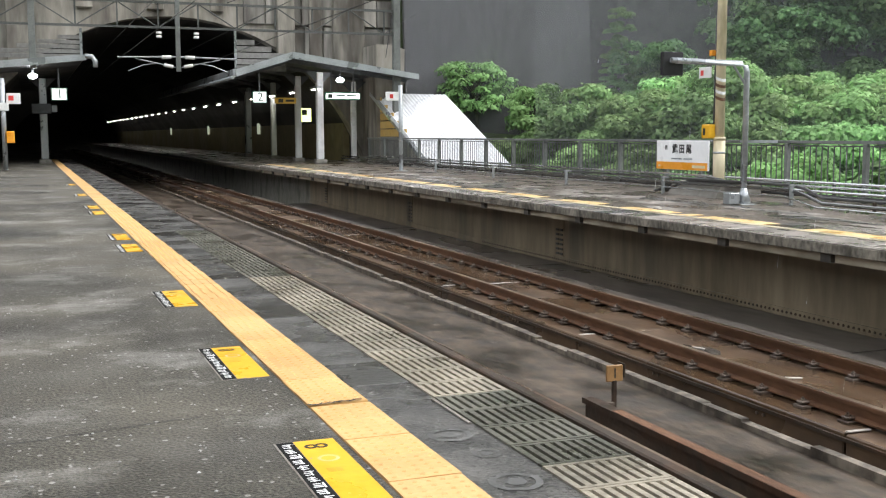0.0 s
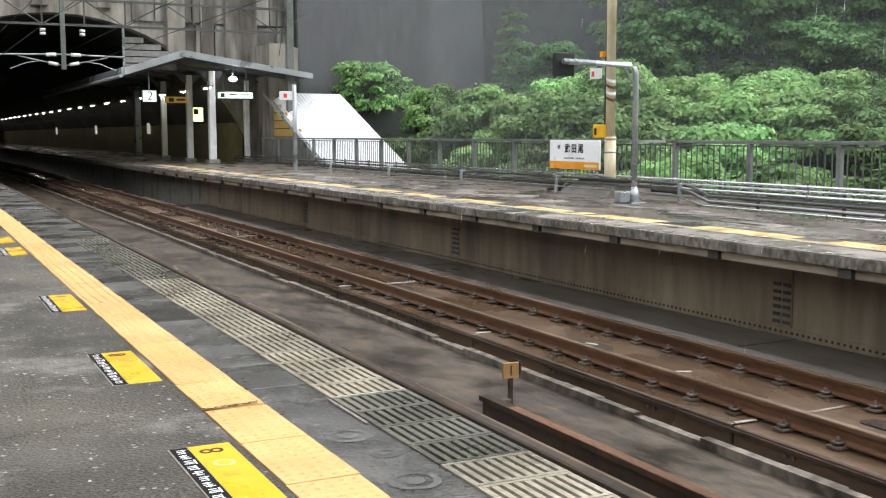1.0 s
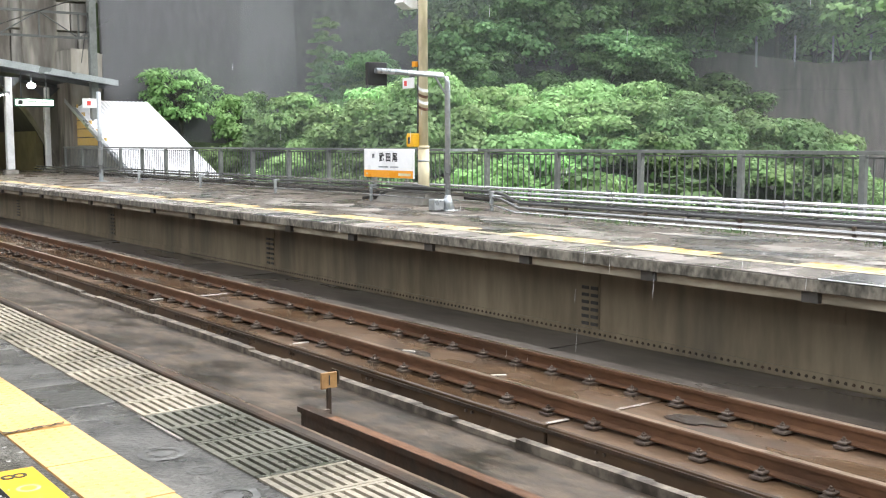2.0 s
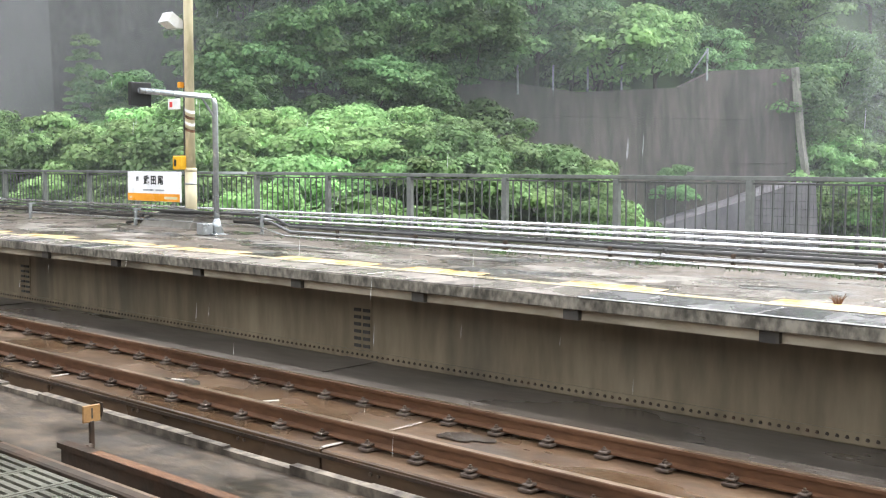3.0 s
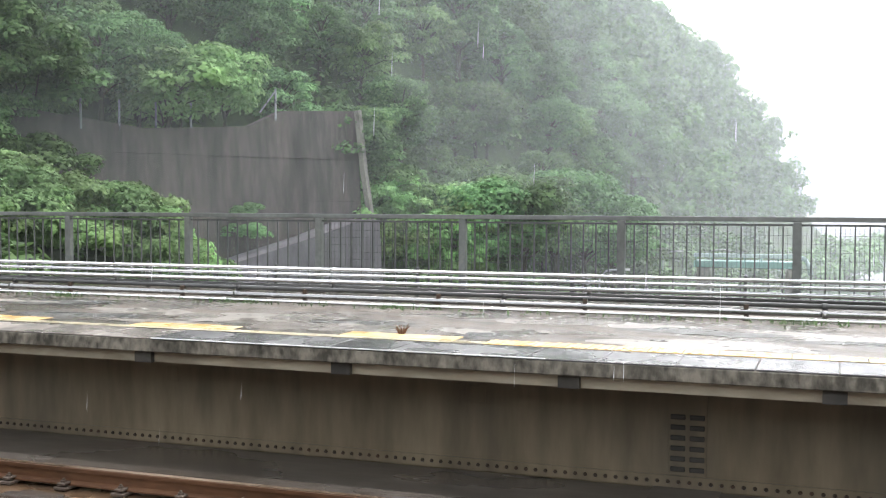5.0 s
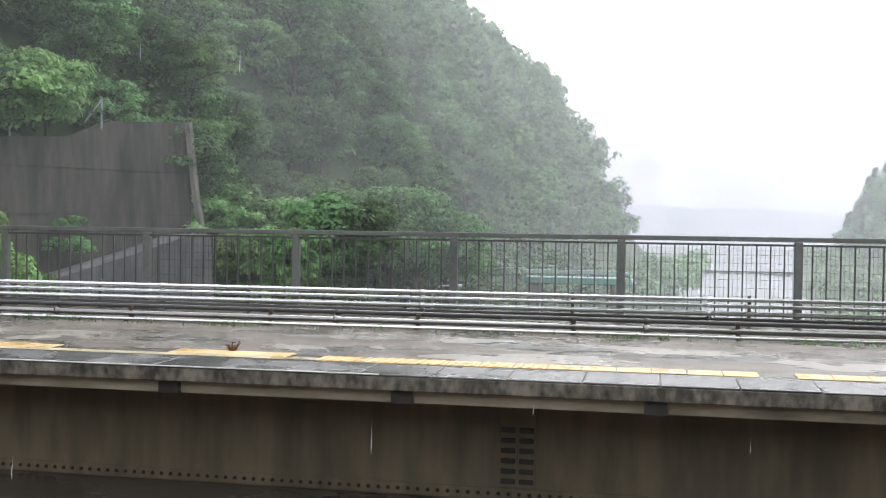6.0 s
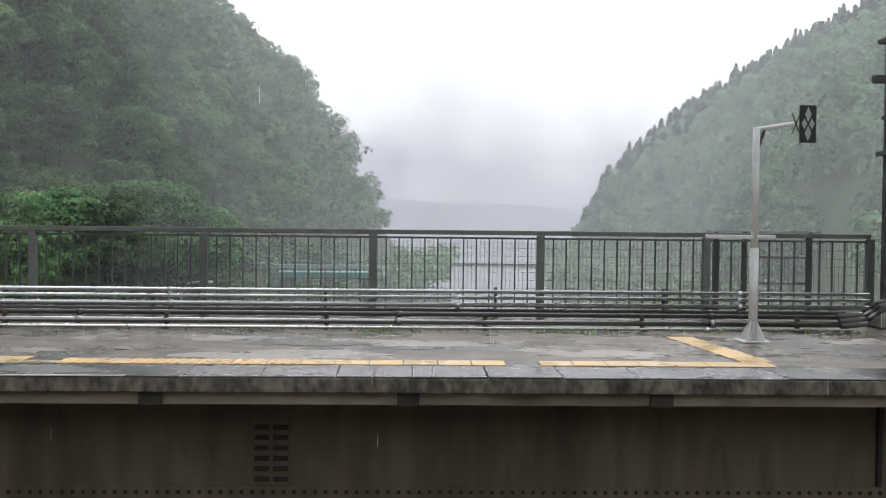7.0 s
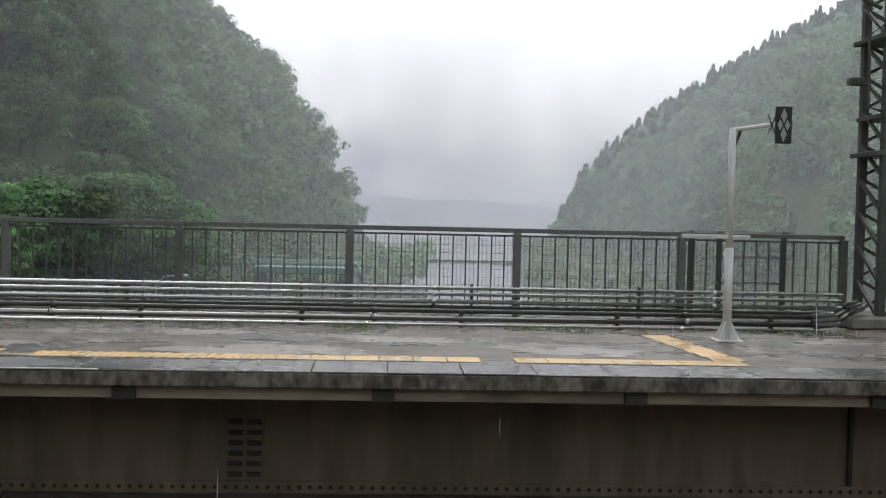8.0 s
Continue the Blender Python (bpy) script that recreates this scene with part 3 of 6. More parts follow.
# dark paving squares, some darker and wetter, beside and beyond the gratings
SQUARE = vary(ramp_mat("wet_dark_square", (0.020, 0.019, 0.018), (0.06, 0.057, 0.052), 0.25, 30, 2, 0.25, stain=(0.09, 0.09, 0.09)), 0.45)
paving = thing("edge_paving", "dark wet paving squares between tactile strip and platform edge", "paving")
sq_a = finish(box(B(), 0.0, 0.31, 0.0, 0.55, -0.006, 0.002, 0.004), "paver", SQUARE)
sq_b = finish(box(B(), 0.0, 0.72, 0.0, 0.62, -0.006, 0.002, 0.004), "paver", SQUARE)
y = 5.3
while y < 15:
    if rng.random() < 0.6:
        share("paver", sq_a, paving, pose(1.512, y, -0.003))
    y += 1.12
y = 15.2
while y < 48:
    share("paver", sq_b, paving, pose(1.512 + rng.uniform(0, 0.02), y, -0.003))
    y += rng.choice((1.25, 1.3, 1.9))

RING = ramp_mat("worn_pale_ring_mark", (0.05, 0.049, 0.047), (0.15, 0.147, 0.14), 0.35, 20, 3, 0.2)
for x, y, r in ((1.66, 3.60, 0.105), (1.70, 3.97, 0.06), (1.66, 4.28, 0.10)):
    t = tagged(part("cover_mark", ring(ring(B(), r * 0.72, r, 0.0, wob=0.03), 0.0001, r * 0.4, 0.0, wob=0.05, seed=3), RING, at=pose(x, y, -0.0035)), "worn pale ring on dark wet paving", "floor mark", group="ring marks on the paving")

# cracks and seams in the asphalt
CRACK = ramp_mat("dark_crack", (0.012, 0.012, 0.012), (0.03, 0.03, 0.03), 0.6, 30, 3, 0.1)


def crack(pts, w, seed, z=0.0015):
    g = random.Random(seed)
    bm = B()
    fine = []
    for (ax, ay), (bx, by) in zip(pts, pts[1:]):
        for k in range(12):
            t = k / 12
            fine.append((ax + (bx - ax) * t + g.uniform(-0.012, 0.012), ay + (by - ay) * t + g.uniform(-0.012, 0.012)))
    rows = [(bm.verts.new((x, y - w * g.uniform(0.3, 1), z)), bm.verts.new((x, y + w * g.uniform(0.3, 1), z))) for x, y in fine]
    for a, b in zip(rows, rows[1:]):
        bm.faces.new((a[0], b[0], b[1], a[1]))
    tagged(part("asphalt_crack", bm, CRACK), "thin dark crack across the wet asphalt", "crack", group="cracks in the platform")


crack([(-0.6, 4.75), (0.1, 4.85), (0.75, 4.98)], 0.006, 2)
crack([(1.205, 4.955), (1.35, 4.965), (1.495, 4.985)], 0.016, 8, 0.0125)
crack([(1.52, 4.97), (1.7, 4.99), (1.82, 5.0)], 0.006, 3)
crack([(-1.2, 8.4), (-0.2, 8.7), (0.6, 8.6)], 0.004, 5)



def blob(cx, cy, rx, ry, seed, z, material, name, label, category, group, n=36, wob=0.35):
    g = random.Random(seed)
    ph = [g.uniform(0, 6.28) for _ in range(5)]
    bm = B()
    vs = []
    for k in range(n):
        t = 2 * math.pi * k / n
        w = 1 + wob * sum(math.sin((i + 2) * t + ph[i]) / (i + 2) for i in range(5)) + g.uniform(-0.04, 0.04)
        vs.append(bm.verts.new((cx + rx * w * math.cos(t), cy + ry * w * math.sin(t), z)))
    c = bm.verts.new((cx, cy, z))
    for k in range(n):
        bm.faces.new((c, vs[k], vs[(k + 1) % n]))
    return tagged(part(name, bm, material), label, category, group)


# small pale cones on the asphalt, put in for the highlights of rain splashes
bm = B()
g = random.Random(12)
for k in range(800):
    px, py = g.uniform(-2.0, 1.15), g.uniform(3.0, 16.0)
    r = g.uniform(0.003, 0.010)
    v = [bm.verts.new((px + r * math.cos(a) * g.uniform(0.6, 1.2), py + r * math.sin(a) * g.uniform(0.6, 1.2), 0.002)) for a in (0, 1.26, 2.5, 3.8, 5.0)]
    top = bm.verts.new((px, py, 0.002 + r * 0.6))
    for i in range(5):
        bm.faces.new((v[i], v[(i + 1) % 5], top))
tagged(part("grit", bm, ramp_mat("pale_splash_speck", (0.16, 0.16, 0.15), (0.6, 0.59, 0.57), 0.4, 20, 2, 0.1)), "pale specks standing in for bright rain splashes on the asphalt", "grit", kind="stuff")

# ---- tracks ----
def clip_mesh(side):
    """A pad under the rail's foot, a spring plate over the foot's edge and a bolt."""
    bm = B()
    box(bm, side * 0.15 if side < 0 else -0.02, 0.02 if side < 0 else side * 0.15, -0.06, 0.06, -0.024, 0.0, 0.003)
    lo, hi = sorted((side * 0.045, side * 0.135))
    box(bm, lo, hi, -0.038, 0.038, 0.012, 0.034, 0.006)
    tube(bm, [(side * 0.095, 0, 0.03), (side * 0.095, 0, 0.050)], 0.024, 6)
    tube(bm, [(side * 0.095, 0, 0.050), (side * 0.095, 0, 0.066)], 0.012, 6)
    return finish(bm, "clip", CLIP)


near_clip, far_clip = clip_mesh(-1), clip_mesh(1)
for x, y0 in ((6.25, 5.245), (7.37, 6.459)):
    t = thing("rail_fastenings", "row of grey bolted clips beside the rusty rail", "rail clips", pose(x, 0, -1.04))
    y = y0 - 9 * 0.558
    while y < 56:
        share("clip", near_clip, t, pose(0, y, 0, 0, 0, rng.uniform(-2, 2)))
        if y < 18:
            share("clip", far_clip, t, pose(0, y, 0, 0, 0, rng.uniform(-2, 2)))
        y += 0.558

t = thing("guard_rail", "dark rusty guard rail that starts beside the near track", "rail", pose(4.40, 0, -1.2))
part("beam", prism(B(), [(-0.07, 0), (0.07, 0), (0.07, 0.02), (0.014, 0.045), (0.014, 0.19), (0.05, 0.20), (0.05, 0.245), (-0.05, 0.245), (-0.05, 0.20), (-0.014, 0.19), (-0.014, 0.045), (-0.07, 0.02)], NEAR_END, 8.1), STEEL_DARK, t)
part("rusty_top", box(B(), -0.045, 0.045, NEAR_END, 7.6, 0.2455, 0.2475), RUST, t, "rusty brown top face")
part("bright_strip", box(B(), 0.02, 0.049, 3.6, 4.6, 0.2478, 0.2490), GALV, t, "bright stretch of the top edge")
part("end_bracket", box(box(B(), -0.11, 0.11, 8.0, 8.13, 0.0, 0.06, 0.008), 0.0, 0.16, 7.9, 7.94, 0.2, 0.225), CLIP, t)

t = thing("track_marker", "small rusty marker plate with a number on a short post", "marker", pose(4.72, 8.2, -1.2))
part("post", box(B(), -0.02, 0.02, -0.015, 0.015, 0, 0.34, 0.003), STEEL_DARK, t)
part("plate", box(B(), -0.08, 0.08, -0.012, 0.012, 0.33, 0.475, 0.005), ramp_mat("faded_ochre_plate", (0.20, 0.10, 0.03), (0.34, 0.19, 0.07), 0.5, 25, 4, 0.2, stain=(0.16, 0.07, 0.03)), t, "faded ochre plate")
part("side_plate", box(B(), 0.092, 0.104, -0.012, 0.11, 0.36, 0.48), STEEL_DARK, t)
ob = share("number", lettering("1", 0.13, INK, "number"), t, pose(0, -0.0135, 0.40, 90, 0, 0))
part("foot", box(B(), -0.06, 0.06, -0.06, 0.06, 0, 0.02, 0.004), STEEL_DARK, t)

# bolt heads in pairs along the slab's face
bolt_me = finish(tube(B(), [(0, 0, 0), (-0.02, 0, 0)], 0.016, 6), "bolt", CLIP)
y = 2.6
while y < 30:
    for dy in (0.0, 0.09):
        share("bolt", bolt_me, track_slab, pose(5.932, y + dy, -1.165))
    y += 1.7

# puddles, pale plates and debris on the slab
for i, (cx, cy, rx, ry) in enumerate(((7.02, 6.05, 0.13, 0.26), (6.8, 9.9, 0.11, 0.3), (6.85, 18.0, 0.13, 0.35), (6.8, 25.0, 0.13, 0.4))):
    blob(cx, cy, rx, ry, 40 + i, -1.0625, ramp_mat("slab_puddle", (0.04, 0.035, 0.03), (0.09, 0.08, 0.07), 0.05, 8, 1, 0.05), "puddle", "rain puddle between the rails", "puddle", "puddles between the rails")
PALE_PLATE = ramp_mat("pale_slab_plate", (0.34, 0.31, 0.27), (0.50, 0.46, 0.41), 0.4, 20, 3, 0.2)
for i, (x, y, a, w) in enumerate(((6.06, 6.69, 88, 0.22), (6.06, 11.17, 88, 0.2), (6.8, 8.4, 60, 0.16), (6.8, 10.0, 20, 0.16), (6.06, 15.65, 88, 0.2))):
    tagged(part("slab_plate", box(B(), -0.02, 0.02, -w / 2, w / 2, 0, 0.01, 0.002), PALE_PLATE, at=pose(x, y, -1.0625, 0, 0, a)), "thin pale strip lying on the wet track slab", "plate", group="pale strips on the slab")

# ---- far platform details ----
rivet_bm = B()
v0 = [rivet_bm.verts.new((0, 0.021 * math.cos(a), 0.021 * math.sin(a))) for a in np.arange(6) * math.pi / 3]
v1 = [rivet_bm.verts.new((-0.014, 0.015 * math.cos(a), 0.015 * math.sin(a))) for a in np.arange(6) * math.pi / 3]
rivet_bm.faces.new(v1)
for k in range(6):
    rivet_bm.faces.new((v0[k], v0[(k + 1) % 6], v1[(k + 1) % 6], v1[k]))
rivet_me = finish(rivet_bm, "rivet", STEEL_DARK)
y = -5.0
while y < 23.4:
    share("rivet", rivet_me, girder, pose(9.874, y, -1.222))
    y += 0.095
part("web_angle", box(B(), 9.874, 9.899, NEAR_END, 40, -1.276, -1.165, 0.003), GIRDER, girder, "pale angle along the foot of the web")
y = NEAR_END
for ys in (-7.9, 1.195, 10.3, 19.4, 28.5, 40.0):
    part("lower_flange", box(B(), 8.24, 9.87, y + 0.006, ys - 0.006, -1.315, -1.285, 0.004), FLANGE, girder, "broad dark wet bottom flange")
    if ys < 30:
        part("flange_cover", box(B(), 8.30, 9.87, ys - 0.30, ys + 0.30, -1.284, -1.270, 0.004), FLANGE, girder)
    y = ys
for ys in (-7.9, 1.195, 10.3, 19.4, 28.5, 37.6):
    sp = part("splice_plate", box(B(), 9.885, 9.8985, ys - 0.17, ys + 0.17, -1.16, -0.32, 0.003), GIRDER, girder)
    for i in range(6):
        for dy in (-0.085, 0.085):
            part("rivet_bar", box(B(), 9.866, 9.884, ys + dy - 0.066, ys + dy + 0.066, -1.125 + i * 0.095, -1.080 + i * 0.095, 0.006), GIRDER_DARK, sp)
for ys in (-4.41,):
    part("stiffener", box(B(), 9.84, 9.8985, ys - 0.02, ys + 0.02, -1.16, -0.32, 0.004), GIRDER_DARK, girder)
for ys, w in ((3.2, 0.10), (6.6, 0.07), (12.6, 0.08)):
    part("cover_plate", box(B(), 9.888, 9.8985, ys - w, ys + w, -0.62, -0.46, 0.004), GIRDER, girder)

bracket_me = finish(prism(B(), [(0.0, 0.0), (0.0, -0.106), (1.2, -0.110), (1.2, 0.0)], -0.09, 0.09), "bracket", GIRDER_DARK)
y = 2.02 - 5 * 2.06
while y < 44:
    share("bracket", bracket_me, platform_far, pose(PX + 0.07, y, -0.122))
    y += 2.06

EDGE = vary(ramp_mat("wet_edge_slab", (0.13, 0.110, 0.096), (0.34, 0.30, 0.268), 0.25, 18, 1.6, 0.3, stain=(0.06, 0.06, 0.06), stain_amount=0.6), 0.30)
EDGE_DARK = vary(ramp_mat("dark_wet_edge_slab", (0.055, 0.052, 0.054), (0.13, 0.124, 0.126), 0.22, 18, 1.6, 0.25, stain=(0.17, 0.17, 0.17)), 0.3)
edge_row = thing("edge_slabs", "row of wet concrete slabs along the far platform edge", "paving", pose(PX + 0.002, 0, 0))
e_pale = finish(box(B(), 0.0, 0.66, 0.004, 0.606, 0.0, 0.014, 0.005), "edge_slab", EDGE)
e_dark = finish(box(B(), 0.0, 0.66, 0.004, 0.606, 0.0, 0.014, 0.005), "edge_slab", EDGE_DARK)
y = -8.0
while y < 45:
    share("edge_slab", e_dark if (-8 < y < 6.0 and rng.random() < 0.97) or rng.random() < 0.12 else e_pale, edge_row, pose(rng.uniform(-0.004, 0.006), y, 0.003 + rng.uniform(-0.002, 0.004), 0, 0, rng.uniform(-0.3, 0.3)))
    y += 0.61
part("white_nosing", box(B(), -0.012, 0.012, 2.2, 6.0, 0.013, 0.021), WHITE, edge_row, "thin white line on the slab edge")
part("white_nosing", box(B(), -0.012, 0.012, -8.0, -4.4, 0.013, 0.021), WHITE, edge_row)

tact2 = thing("tactile_strip", "worn yellow tactile strip on the wet far platform", "tactile paving", pose(9.44, 0, 0.002))
w_tile = finish(box(B(), 0.0, 0.3, 0.004, 0.296, 0.0, 0.008, 0.003), "tile", YELLOW_WORN)
bm = B()
box(bm, 0.0, 0.3, 0.004, 0.296, 0.0, 0.006, 0.003)
for i in range(3):
    box(bm, 0.01, 0.29, 0.04 + i * 0.09, 0.075 + i * 0.09, 0.006, 0.012)
w_bar = finish(bm, "tile", YELLOW_WORN)
PALE_TILE = vary(ramp_mat("faded_tactile_tile", (0.36, 0.31, 0.20), (0.58, 0.50, 0.34), 0.35, 18, 2, 0.2, stain=(0.25, 0.23, 0.19)), 0.15)
p_tile = finish(box(B(), 0.0, 0.3, 0.004, 0.296, 0.0, 0.008, 0.003), "tile", PALE_TILE)
line_me = finish(box(B(), 0.0, 0.15, 0.004, 0.296, 0.0, 0.006, 0.003), "tile", PALE_TILE)
y = -3.3
while y < 46:
    if y < 2.8:
        if not -1.35 < y < -0.95:
            share("tile", w_bar if 0.6 <= y else w_tile, tact2, pose(rng.uniform(-0.006, 0.006), y, 0, 0, 0, rng.uniform(-0.5, 0.5)))
    else:
        share("tile", line_me, tact2, pose(rng.uniform(-0.008, 0.008), y, 0, 0, 0, rng.uniform(-0.5, 0.5)))
        if (y - 3.0) % 2.4 < 1.3 or rng.random() < 0.06:
            share("tile", w_tile, tact2, pose(0.12 + rng.uniform(-0.03, 0.03), y, 0.002, 0, 0, rng.uniform(-1.5, 1.5)))
    y += 0.3
for k in range(7):
    share("tile", w_tile, tact2, pose(0.3 + k * 0.3, -3.36 + 0.03 * k, 0.0005))

for i in range(84):
    cx, cy = 10.72 + rng.uniform(-0.75, 0.9), -6.0 + i * 0.48 + rng.uniform(-0.4, 0.4)
    blob(cx, cy, rng.uniform(0.10, 0.38), rng.uniform(0.25, 0.9), 100 + i, 0.002 + 0.0002 * (i % 9), PATCH if rng.random() < 0.7 else PAVING, "platform_patch", "irregular wet repair patch on the far platform", "patch", "repair patches on the far platform", n=22, wob=0.45)

# conduits
def conduit(x, z, r, y0, y1, material, label, bends=()):
    pts = [(x, y0, z)] + [Vector(b) for b in bends] + [(x if not bends else bends[-1][0], y1, z if not bends else bends[-1][2])]
    t = thing("conduit", label, "conduit")
    part("pipe", tube(B(), pts, r, 10), material, t)
    cl = finish(tube(B(), [(0, -0.03, 0), (0, 0.03, 0)], r * 1.35, 10), "coupling", material)
    y = y0 + 1.7
    while y < (bends[0][1] if bends else min(y1, 34)) - 1:
        share("coupling", cl, t, pose(x, y, z))
        y += 3.66
    return t


for x, z, r in ((13.93, 0.345, 0.026), (13.95, 0.265, 0.024), (13.93, 0.175, 0.030)):
    conduit(x, z, r, -6.05, 46, PIPE, "long shiny wet conduit along the foot of the railing")
conduit(13.98, 0.09, 0.035, -6.05, 46, PIPE_DARK, "dark conduit along the foot of the railing")
conduit(12.62, 0.165, 0.028, -5.3, 46, PIPE_DARK, "dark cable pipe lying along the platform", [(12.62, 15.0, 0.175), (12.70, 15.5, 0.30), (12.85, 16.1, 0.34)])
conduit(12.55, 0.085, 0.034, -5.3, 46, CABLE_PIPE, "grey wet cable pipe lying along the platform", [(12.55, 14.9, 0.085), (12.62, 15.5, 0.22), (12.80, 16.1, 0.25)])
conduit(12.40, 0.030, 0.018, -5.2, 46, PIPE, "thin wet cable pipe lying along the platform", [(12.36, 14.8, 0.028), (12.50, 15.5, 0.10), (12.72, 16.1, 0.14)])
stand_me = finish(box(box(B(), -0.03, 0.03, -0.025, 0.025, 0, 0.36, 0.004), -0.05, 0.30, -0.02, 0.02, 0.33, 0.36), "conduit_stand", GALV)
for i, y in enumerate((15.9, 20.1, 24.6, 29.2, 34.0)):
    tagged(new("conduit_stand", stand_me), "small grey steel stand carrying the cable pipes", "pipe stand", "pipe stands").matrix_basis = pose(12.70, y, 0)
saddle_me = finish(box(box(B(), -0.16, 0.14, -0.03, 0.03, 0, 0.012), -0.02, 0.02, -0.025, 0.025, 0.01, 0.17), "pipe_saddle", STEEL_DARK)
for k in range(11):
    tagged(new("pipe_saddle", saddle_me), "dark steel saddle under the cable pipes", "pipe saddle", "pipe saddles").matrix_basis = pose(12.56, -4.6 + k * 1.83, 0.001)
clamp_me = finish(box(B(), -0.03, 0.03, -0.02, 0.02, 0.0, 0.40, 0.003), "pipe_bracket", FENCE_DARK)
for k in range(-2, 20):
    tagged(new("pipe_bracket", clamp_me), "upright bracket behind the railing conduits", "pipe bracket", "pipe brackets").matrix_basis = pose(14.02, POST0 + k * POST_STEP + 0.6, 0)

# weeds and litter along the foot of the cable pipes
gw2 = np.random.default_rng(21)
n = 900
wy = np.concatenate([gw2.uniform(-5.5, 15.0, n // 2), gw2.choice([-1.8, 0.3, 4.9, 7.2, 9.9, 12.2], n - n // 2) + gw2.normal(scale=0.25, size=n - n // 2)])
wx = 12.25 + gw2.normal(scale=0.09, size=n)
bm = B()
for x, y in zip(wx, wy):
    h, a = gw2.uniform(0.02, 0.09), gw2.uniform(0, 6.28)
    dx, dy = math.cos(a) * 0.008, math.sin(a) * 0.008
    bm.faces.new([bm.verts.new(p) for p in ((x - dx, y - dy, 0.001), (x + dx, y + dy, 0.001), (x + gw2.normal(scale=0.03), y + gw2.normal(scale=0.03), h))])
tagged(part("weeds", bm, LEAF), "thin weeds growing along the cable pipes", "weeds", kind="stuff")
bm = B()
gl = random.Random(9)
for k in range(900):
    x, y = 9.9 + gl.random() ** 0.7 * 2.5, gl.uniform(-6, 24)
    r = gl.uniform(0.008, 0.035)
    bm.faces.new([bm.verts.new((x + r * math.cos(a) * gl.uniform(0.5, 1.2), y + r * 1.6 * math.sin(a) * gl.uniform(0.5, 1.2), 0.0045 + 0.002 * gl.random())) for a in (0, 1.05, 2.1, 3.14, 4.2, 5.2)])
tagged(part("litter", bm, ramp_mat("dark_wet_litter", (0.02, 0.018, 0.013), (0.07, 0.058, 0.04), 0.5, 20, 2, 0.2)), "dark scraps of wet leaf litter on the far platform", "litter", kind="stuff")
t = thing("brown_tuft", "small brown clump of dead weed on the platform", "weed", pose(9.85, 3.95, 0.0))
for k in range(9):
    a = k * 0.7
    part("blade", tube(B(), [(0.02 * math.cos(a), 0.02 * math.sin(a), 0), (0.05 * math.cos(a), 0.05 * math.sin(a), 0.06), (0.08 * math.cos(a), 0.08 * math.sin(a), 0.07 + 0.02 * (k % 3))], 0.010, 4, r1=0.003), RUST, t)


# ---- tunnel portal and what stands in it ----
PORTAL_Y, ARC_X, ARC_R, ARC_TOP = 50.0, 6.2, 9.35, 6.5


def arch(n=28):
    cz = ARC_TOP - ARC_R
    a0 = math.asin((-1.9 - cz) / ARC_R)
    return [(ARC_X + ARC_R * math.cos(a0 + (math.pi - 2 * a0) * k / n), cz + ARC_R * math.sin(a0 + (math.pi - 2 * a0) * k / n)) for k in range(n + 1)]


